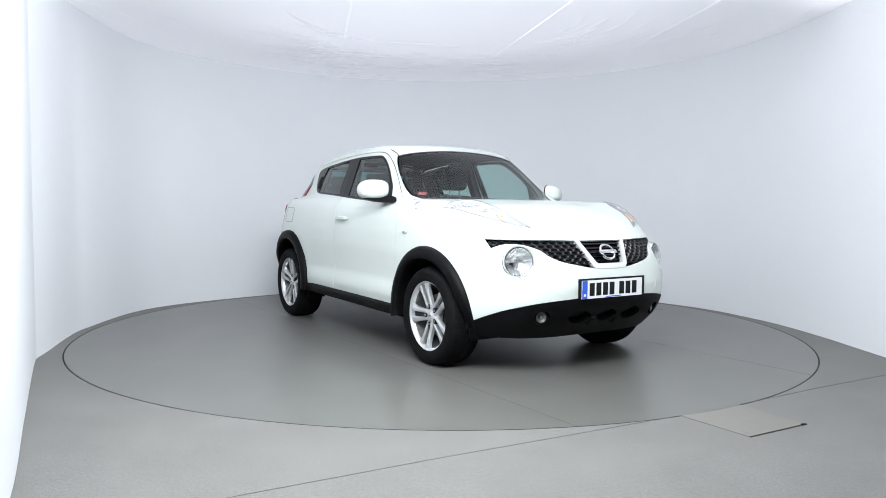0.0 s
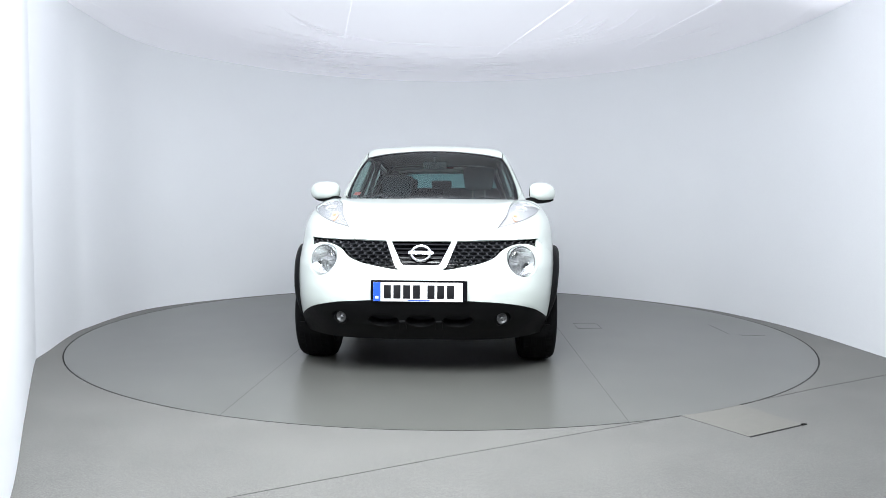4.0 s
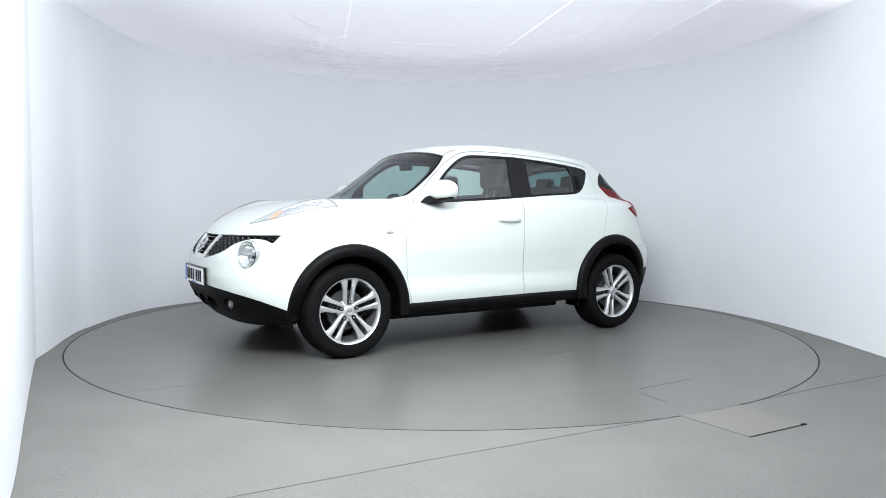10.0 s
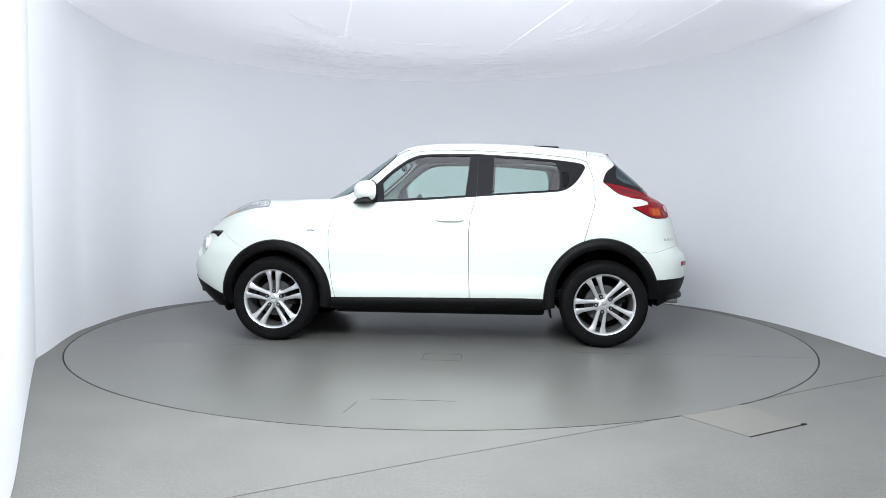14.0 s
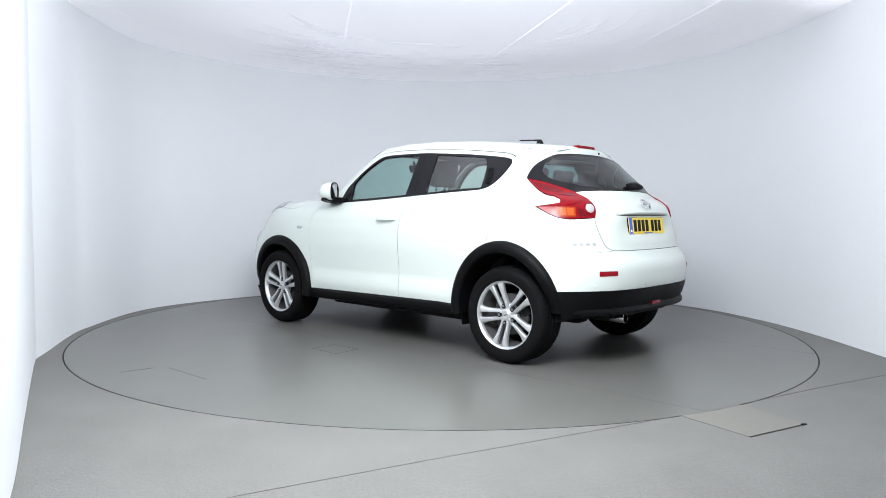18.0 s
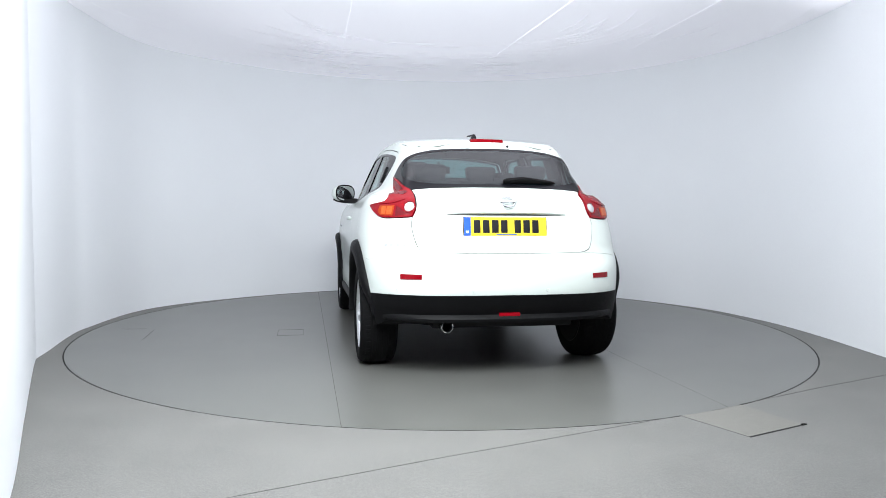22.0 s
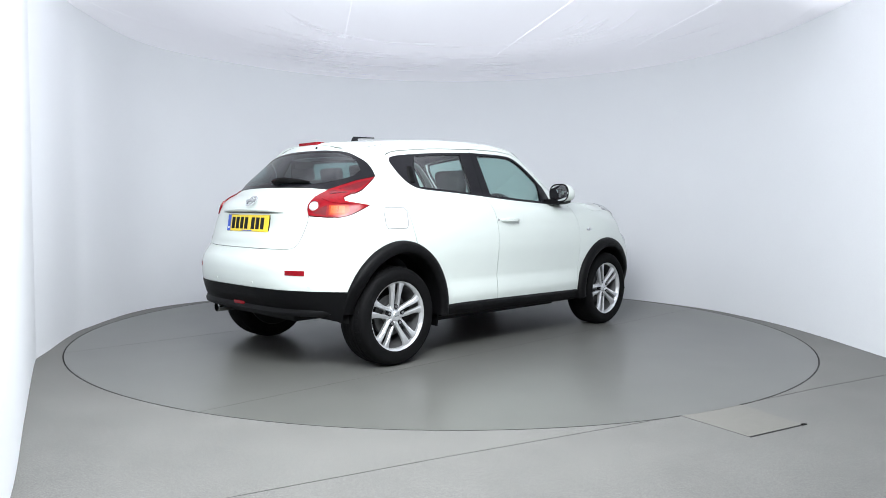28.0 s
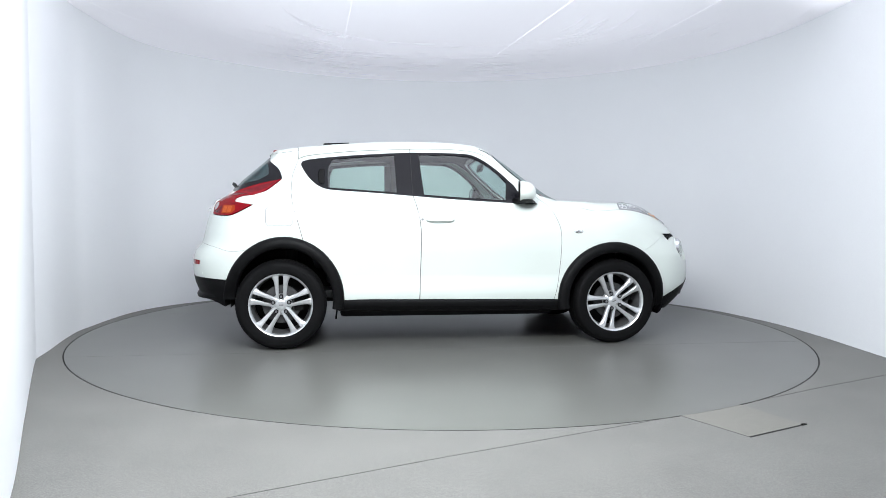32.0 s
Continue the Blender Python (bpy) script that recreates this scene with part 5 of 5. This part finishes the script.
# scoops and fog lamps in the lower bumper
panel("scoop_back", "front", mirrored(loop(spl([(0.0, 0.32), (0.36, 0.32)]), spl([(0.36, 0.32), (0.36, 0.42)]), spl([(0.36, 0.42), (0.0, 0.42)]))[:-1]), ink, valance, label="dark bottom of the air scoops", whole=True, lift=-0.045, depth=0.0)
for u in (-0.095, 0.095):
    bm = bmesh.new()
    box(bm, (-0.022, -0.05, -0.03), (0.022, 0.03, 0.012), 0.010, 3)
    bmesh.ops.transform(bm, matrix=seat_frame("front", (u, 0.35)), verts=bm.verts)
    part("scoop_rib", bm, cladding, valance)
fm = seat_frame("front", FOG, (0.93, 0.36, 0.0)) @ Matrix.Translation((0, 0, -0.010)) @ Matrix.Diagonal((0.8, 0.8, 0.8, 1))
fogs = on_both("fog_lamp", fm, lambda bm: lathe(bm, [(0.062, -0.03), (0.056, 0.006), (0.048, 0.010), (0.042, -0.004), (0.040, -0.012)], 32, "z"), cladding, car, "small round fog lamp")
on_both("reflector", fm, lambda bm: lathe(bm, [(0.0, -0.03), (0.018, -0.028), (0.034, -0.012), (0.041, -0.004)], 28, "z"), steel, fogs, "silver reflector")
on_both("lens", fm, lambda bm: lathe(bm, [(0.0, 0.007), (0.02, 0.0055), (0.034, 0.001), (0.041, -0.004)], 28, "z"), clear_lens, fogs, "clear lens")
on_both("bulb", fm, lambda bm: lathe(bm, [(0.0, -0.008), (0.009, -0.010), (0.010, -0.028)], 14, "z"), chrome, fogs)
panel("tow_cover", "front", loop(spl([(0.355, 0.525), (0.42, 0.525)]), spl([(0.42, 0.525), (0.42, 0.575)]), spl([(0.42, 0.575), (0.355, 0.575)]), spl([(0.355, 0.575), (0.355, 0.525)])), paint, bumper_f, label="square towing-eye cover", both=False, lift=0.0025, depth=0.004)


# number plates: characters as plain bars
def number_plate(name, m, mat, parent, label, sag=0.0, edge=0.0):
    def slab(bm, x0, x1, h, z0, z1):
        xs = np.linspace(x0, x1, 13)
        loft(bm, [[(x, -h, z + d) for z in (z0, z1)] + [(x, h, z + d) for z in (z1, z0)] for x, d in ((x, -sag * (x / 0.26) ** 2) for x in xs)])

    bm = bmesh.new()
    slab(bm, -0.263 - edge * 2, 0.263 + edge * 2, 0.0575, -0.014, 0.0)
    bmesh.ops.transform(bm, matrix=m @ Matrix.Translation((edge * 0.6, edge, 0)), verts=bm.verts)
    p = part(name, bm, gloss_black, parent, label)
    bm = bmesh.new()
    slab(bm, -0.26, 0.26, 0.0555, -0.002, 0.004)
    bmesh.ops.transform(bm, matrix=m, verts=bm.verts)
    part("plate_face", bm, mat, p)
    bm = bmesh.new()
    slab(bm, -0.2595, -0.217, 0.055, 0.002, 0.0047)
    bmesh.ops.transform(bm, matrix=m, verts=bm.verts)
    part("country_band", bm, plate_blue, p, "blue band")
    bm = bmesh.new()
    box(bm, (-0.247, -0.040, 0.0042 - sag * 0.9), (-0.229, -0.026, 0.0053 - sag * 0.8))
    bmesh.ops.transform(bm, matrix=m, verts=bm.verts)
    part("country_mark", bm, plate_white, p)
    for k in range(7):
        x = -0.178 + k * 0.0565 + (0.028 if k > 3 else 0)
        bm = bmesh.new()
        d = sag * (x / 0.26) ** 2
        box(bm, (x - 0.021, -0.0395, 0.0005 - d), (x + 0.021, 0.0395, 0.0056 - d), 0.002)
        bmesh.ops.transform(bm, matrix=m, verts=bm.verts)
        part("character_bar", bm, ink, p)
    bm = bmesh.new()
    box(bm, (-0.06, -0.0525, 0.003), (0.07, -0.0465, 0.0048))
    bmesh.ops.transform(bm, matrix=m, verts=bm.verts)
    part("maker_bar", bm, plate_blue, p)


number_plate("front_number_plate", Matrix.Translation((2.098, -0.012, 0.548)) @ Matrix(((0, 0, 1), (1, 0, 0), (0, 1, 0))).to_4x4(), plate_white, bumper_f, "white number plate with black bars", 0.0, 0.009)
number_plate("rear_number_plate", seat_frame("rear", (0.009, 0.925), (-0.99, 0, 0.14)) @ Matrix.Translation((0, 0, 0.008)), plate_yellow, hatch, "yellow number plate with black bars", 0.004)

# tailgate grip, letters as bars, wiper
bm = bmesh.new()
run = lay("rear", [(u, 1.010 - 0.05 * u * u) for u in np.linspace(-0.30, 0.30, 25)])
nn = slope(run)
loft(bm, [[tuple(p + n * a + np.array([0, 0, b])) for a, b in ((-0.01, 0.014), (0.020 * w, 0.008), (0.027 * w, 0.0), (0.024 * w, -0.008), (-0.01, -0.012))] for p, n, w in zip(run, nn, [max(0.05, 1 - abs(t / 12 - 1) ** 4) for t in range(25)])])
part("tailgate_grip", bm, paint, hatch, "white grip ledge above the plate")
# grey strip that paints the shadow line below the ledge
bm = bmesh.new()
loft(bm, [[tuple(p + n * a + np.array([0, 0, b])) for a, b in ((-0.002, -0.010), (0.004, -0.010), (0.004, -0.010 - 0.009 * w), (-0.002, -0.010 - 0.009 * w))] for p, n, w in zip(run, nn, [max(0.05, 1 - abs(t / 12 - 1) ** 3) for t in range(25)])])
part("grip_shadow", bm, pale_groove, hatch, "grey strip standing in for the shadow under the grip ledge")
for k in range(4):
    bm = bmesh.new()
    box(bm, (-0.012, -0.009, -0.002), (0.012, 0.009, 0.002), 0.001)
    bmesh.ops.transform(bm, matrix=seat_frame("rear", (0.555 - 0.031 * k, 0.812)), verts=bm.verts)
    part("model_letter_bar", bm, letter_grey, quarters[0])
bm = bmesh.new()
arm = lay("rear", [(-0.02 - 0.03 * k, 1.20 + 0.006 * math.sin(k * 0.35)) for k in range(12)])
an = slope(arm)
loft(bm, [[tuple(p + n * a + np.array([0, 0, b])) for a, b in ((0.004, -0.016 * w), (0.022 * w, -0.014 * w), (0.036 * w, 0.0), (0.026 * w, 0.016 * w), (0.004, 0.016 * w))] for p, n, w in zip(arm, an, [0.7, 1.0, 1.05, 1.05, 1.0, 0.95, 0.9, 0.85, 0.8, 0.7, 0.6, 0.35])])
part("rear_wiper", bm, cladding, hatch, "black rear wiper arm")

# tail lamp details
for name, mat, q, lab in (("reversing_lens", lamp_white, None, "clear round reversing lens"), ):
    rm = seat_frame("rear", (0.460, 1.040))
    on_both(name, rm @ Matrix.Translation((0, 0, 0.006)), lambda bm: lathe(bm, [(0.0, 0.010), (0.018, 0.008), (0.030, 0.003), (0.034, -0.004)], 28, "z"), mat, tail_lamps, lab)
    on_both("lens_ring", rm @ Matrix.Translation((0, 0, 0.006)), lambda bm: lathe(bm, [(0.034, -0.004), (0.036, 0.004), (0.040, 0.002), (0.041, -0.006)], 28, "z"), red_lens, tail_lamps)
dark_red = textured(material("deep_red_lens", (0.11, 0.001, 0.005), 0.16, Specular_IOR_Level=0.4), 60, 0.2, 0.0, 0.1, 220)
pale_amber = textured(material("bright_amber_lens", (0.44, 0.085, 0.02), 0.2, Specular_IOR_Level=0.15), 90, 0.2, 0.0, 0.2, 200)
arm_in = [(0.722, 1.226), (0.64, 1.199), (0.56, 1.163), (0.505, 1.132), (0.520, 1.112), (0.58, 1.122), (0.655, 1.168)]
panel("inner_lens", "rear", loop(*[spl([arm_in[i], arm_in[(i + 1) % 7]]) for i in range(7)]), dark_red, tail_lamps, label="dark red inner lens of the upper arm", lift=0.009, depth=0.004, grid=0.03)
base_in = [(0.445, 1.000), (0.525, 0.982), (0.525, 1.045), (0.500, 1.030), (0.475, 1.004)]
panel("inner_lens", "rear", loop(*[spl([base_in[i], base_in[(i + 1) % 5]]) for i in range(5)]), dark_red, tail_lamps, label="dark red reflector under the round lens", lift=0.009, depth=0.004, grid=0.03)
for k in range(2):
    sq = [(0.545 + 0.036 * k, 1.040), (0.545 + 0.036 * k, 0.994), (0.576 + 0.033 * k, 0.994), (0.576 + 0.033 * k, 1.040)]
    panel("amber_facet", "rear", loop(*[spl([sq[i], sq[(i + 1) % 4]]) for i in range(4)]), pale_amber, tail_lamps, lift=0.0108, depth=0.003, grid=0.02)
am = [(0.535, 1.046), (0.538, 0.985), (0.610, 0.986), (0.634, 1.010), (0.624, 1.046)]
panel("amber_lens", "rear", loop(*[spl([am[i], am[(i + 1) % 5]]) for i in range(5)]), amber_lens, tail_lamps, label="amber indicator block", lift=0.0095, depth=0.004, grid=0.02)
panel("lamp_fold", "rear", loop(spl([(0.70, 1.054), (0.61, 1.062), (0.54, 1.070), (0.49, 1.085)]), spl([(0.49, 1.085), (0.54, 1.063), (0.61, 1.056), (0.70, 1.054)])), red_lens, tail_lamps, lift=0.011, depth=0.004, grid=0.02)

# rear reflectors, sensors, fog lamp, apron lip, exhaust
ref = q3([(-1.838, 0.640, 0.612), (-1.903, 0.525, 0.614), (-1.903, 0.525, 0.643), (-1.838, 0.640, 0.644)])
panel("rear_reflector", "rear", loop(*[spl([ref[i], ref[(i + 1) % 4]]) for i in range(4)]), red_lens, [bumper_r, bumper_r], label="small red rear reflector", lift=0.003, depth=0.006, grid=0.03)
for u in (0.16, 0.48):
    on_both("parking_sensor", seat_frame("rear", (u, 0.548)), lambda bm: lathe(bm, [(0.0, 0.002), (0.009, 0.002), (0.0105, 0.0), (0.0105, -0.004)], 20, "z"), paint, bumper_r, "small round parking sensor")
bm = bmesh.new()
run = lay("rear", [(u, 0.385) for u in np.linspace(-0.56, 0.56, 33)])
nn = slope(run)
loft(bm, [[tuple(p + n * a + np.array([0, 0, b])) for a, b in ((-0.01, 0.030), (0.022 * w, 0.016), (0.034 * w, 0.004), (0.030 * w, -0.016), (-0.01, -0.035))] for p, n, w in zip(run, nn, [max(0.1, 1 - abs(t / 16 - 1) ** 5) for t in range(33)])])
part("apron_lip", bm, cladding, apron, "black lip under the rear bumper")
bm = bmesh.new()
box(bm, (-0.066, -0.013, -0.02), (0.066, 0.013, 0.014), 0.004)
bmesh.ops.transform(bm, matrix=seat_frame("rear", (0.0, 0.398), (-1, 0, 0)), verts=bm.verts)
part("rear_fog_lamp", bm, red_lens, apron, "red rear fog lamp")
bm = bmesh.new()
lathe(bm, [(0.027, -1.45), (0.027, -1.76), (0.033, -1.77), (0.036, -1.900), (0.032, -1.902), (0.030, -1.89)], 28, "x", (0, 0.375, 0.325))
pipe = part("exhaust_pipe", bm, chrome, car, "bright steel exhaust tip")
# bore coloured black so the short pipe has a deep hole's shade
bm = bmesh.new()
lathe(bm, [(0.0302, -1.889), (0.029, -1.80), (0.0, -1.79)], 28, "x", (0, 0.375, 0.325))
part("pipe_bore", bm, ink, pipe, "inside of the pipe, black in place of the shade of a deep hole")
bm = bmesh.new()
lathe(bm, [(0.0, -1.10), (0.07, -1.12), (0.08, -1.2), (0.08, -1.5), (0.06, -1.56), (0.0, -1.57)], 20, "x", (0, 0.30, 0.315))
part("silencer", bm, dark_metal, car)

# high brake light, aerial
bm = bmesh.new()
box(bm, (-1.378, -0.104, 1.458), (-1.31, 0.120, 1.500), 0.008, 3)
part("high_brake_light", bm, red_lens, spoiler, "red high brake light")
bm = bmesh.new()
zr = float(lay("top", [(-0.955, 0.0)])[0][2])
loft(bm, [[(-0.955 + a * w, b * w, zr + h) for a, b in ((0.035, 0), (0.02, 0.016), (-0.02, 0.018), (-0.032, 0), (-0.02, -0.018), (0.02, -0.016))] for w, h in ((1.1, -0.004), (1.0, 0.008), (0.75, 0.022), (0.5, 0.034))])
tube(bm, [(-0.965, 0, zr + 0.026), (-0.90, 0, zr + 0.033), (-0.765, 0, zr + 0.040)], [0.010, 0.006, 0.0045], 8)
part("aerial", bm, ink, car, "short black folded roof aerial")

# door mirrors
def mirror_shell(bm):
    secs = []
    for x, k, dz in ((0.488, 0.93, 0.0), (0.495, 1.0, 0.0), (0.515, 1.02, 0.0), (0.548, 0.97, -0.001), (0.575, 0.84, -0.003), (0.597, 0.64, -0.006), (0.608, 0.32, -0.008)):
        ring = []
        for i in range(28):
            a = 2 * math.pi * i / 28
            c, s = math.cos(a), math.sin(a)
            ring.append((x, 0.878 + 0.116 * k * math.copysign(abs(c) ** 0.72, c) + (0.02 * s if s > 0 else 0) * -0.6, 1.170 + dz + 0.074 * k * math.copysign(abs(s) ** 0.8, s)))
        secs.append(ring)
    loft(bm, secs)


TOED, TURNED = (pose(0.55, 0.878, 0) @ pose(0, 0, 0, 0, 0, k) @ pose(-0.55, -0.878, 0) for k in (13, 34))
TURNED = TURNED @ pose(0, 0.878, 0) @ Matrix.Diagonal((1, 0.92, 1, 1)) @ pose(0, -0.878, 0)
mirrors = on_both("door_mirror", TURNED, mirror_shell, paint, doors_f, "white door mirror cap", TOED)
on_both("mirror_base", I4, lambda bm: loft(bm, [[(0.675, 0.715, 1.082), (0.47, 0.715, 1.078), (0.47, 0.715, 1.118), (0.61, 0.715, 1.112)], [(0.655, 0.765, 1.076), (0.475, 0.765, 1.076), (0.475, 0.765, 1.118), (0.60, 0.765, 1.128)],
        [(0.600, 0.86, 1.080), (0.488, 0.86, 1.082), (0.488, 0.86, 1.116), (0.58, 0.86, 1.120)], [(0.575, 0.92, 1.092), (0.490, 0.92, 1.093), (0.490, 0.92, 1.114), (0.56, 0.92, 1.117)], [(0.54, 0.95, 1.106), (0.495, 0.95, 1.106), (0.495, 0.95, 1.118), (0.53, 0.95, 1.118)]]), cladding, doors_f, "black mirror foot")
on_both("mirror_glass", TURNED, lambda bm: loft(bm, [[(x, 0.878 + 0.105 * k * math.copysign(abs(math.cos(a)) ** 0.72, math.cos(a)), 1.170 + 0.065 * k * math.copysign(abs(math.sin(a)) ** 0.8, math.sin(a))) for a in (2 * math.pi * i / 28 for i in range(28))] for x, k in ((0.491, 1.0), (0.4845, 1.0), (0.4835, 0.97))]), mirror_glass, doors_f, "mirror glass", TOED)
on_both("mirror_rim", TURNED, lambda bm: tube(bm, [(0.487, 0.878 + 0.110 * math.copysign(abs(math.cos(a)) ** 0.72, math.cos(a)), 1.170 + 0.070 * math.copysign(abs(math.sin(a)) ** 0.8, math.sin(a))) for a in (2 * math.pi * i / 36 for i in range(36))], 0.006, 6, closed=True), cladding, doors_f, "", TOED)

# door handles, repeaters
hy = lambda x, z: float(lay("side", [(x, z)])[0][1])


def door_handle(bm):
    secs = []
    for x, w, o in ((0.005, 0.3, 0.002), (-0.005, 0.75, 0.018), (-0.03, 1.0, 0.034), (-0.10, 1.0, 0.040), (-0.17, 1.0, 0.036), (-0.205, 0.8, 0.020), (-0.215, 0.3, 0.002)):
        y = hy(x, 0.952)
        secs.append([(x, y + o * 0.55, 0.952 + 0.016 * w), (x, y + o, 0.952 + 0.009 * w), (x, y + o, 0.952 - 0.009 * w), (x, y + o * 0.55, 0.952 - 0.016 * w), (x, y + o * 0.3, 0.952)])
    loft(bm, secs)


on_both("door_handle", I4, door_handle, paint, doors_f, "white door handle", sharp=50)


def handle_cup(bm):
    rings = []
    for k, d in ((1.03, 0.001), (0.96, 0.006), (0.82, 0.016), (0.55, 0.024), (0.06, 0.027)):
        p = lay("side", oval(-0.10, 0.966, 0.070 * k, 0.034 * k, 32))
        rings.append([tuple(q) for q in p - slope(p) * d])
    loft(bm, rings)


on_both("handle_cup", I4, handle_cup, paint, doors_f, "hollow cup behind the handle")
on_both("pull_handle", I4, lambda bm: loft(bm, [[(x, hy(x, z) + o, z) for x, o in ((-0.955, 0.001), (-0.960, 0.012), (-0.985 - k, 0.014), (-0.995 - k, 0.001))] for z, k in ((1.215, 0.0), (1.25, 0.012), (1.29, 0.012), (1.325, 0.0))]), cladding, doors_r, "hidden black door pull")
rep = seat_frame("side", (0.963, 0.867))
reps = on_both("side_repeater", rep, lambda bm: loft(bm, [[(0.034 * k * math.cos(a), 0.013 * k * math.sin(a), z) for a in (2 * math.pi * i / 24 for i in range(24))] for k, z in ((1.0, -0.002), (1.0, 0.004), (0.8, 0.007), (0.4, 0.008))]), lamp_silver, car, "small oval side indicator")
on_both("bulb", rep, lambda bm: lathe(bm, [(0.0, 0.011), (0.006, 0.010), (0.008, 0.006)], 14, "z"), steel, reps)

# cabin bits seen through the glass
bm = bmesh.new()
box(bm, (-0.03, -0.018, -0.0005), (0.03, 0.018, 0.0005))
bmesh.ops.transform(bm, matrix=seat_frame("rake", flat("rake", [(0.76, -0.58, 1.17)])[0]) @ Matrix.Translation((0, 0, -0.008)), verts=bm.verts)
part("windscreen_sticker", bm, sticker, border, "small red and white sticker")
for k in range(2):
    for s in (1, -1):
        bm = bmesh.new()
        x0, z0, x1, z1, w = ((-0.30, 1.06, -0.335, 1.46, 0.05), (-1.0, 1.10, -1.07, 1.40, 0.09))[k]
        a, b = hy(x0, max(z0, 1.15)) - 0.04, hy(x1, z1) - 0.04
        loft(bm, [[(x + w, s * y, z), (x - w, s * y, z), (x - w * 0.8, s * (y - 0.03), z), (x + w * 0.8, s * (y - 0.03), z)] for x, y, z in ((x0, a, z0), (x1, b, z1))])
        part("pillar_lining", bm, cabin_plastic, car)
bm = bmesh.new()
lathe(bm, [(0.0, 0.002), (0.008, 0.002), (0.0095, 0.0), (0.0095, -0.004)], 18, "z")
bmesh.ops.transform(bm, matrix=MIRROR @ seat_frame("side", (-0.235, 0.953)), verts=bm.verts)
part("door_lock", bm, lens_edge, doors_f[1], "small round door lock")
bm = bmesh.new()
lathe(bm, [(0.0, 0.006), (0.007, 0.005), (0.009, -0.006)], 14, "z")
bmesh.ops.transform(bm, matrix=seat_frame("rear", (-0.165, 1.452)), verts=bm.verts)
part("washer_jet", bm, ink, spoiler, "small black washer jet")


def motions():
    walk(turntable, [(t, pose(*MID, 0, 0, 0, a)) for t, a in TURN])
    off = Vector((-0.03, -0.043, 0.0))
    walk(car, [(t, Matrix.Rotation(radians(a), 4, "Z") @ Matrix.Translation(off)) for t, a in TURN])


motions()
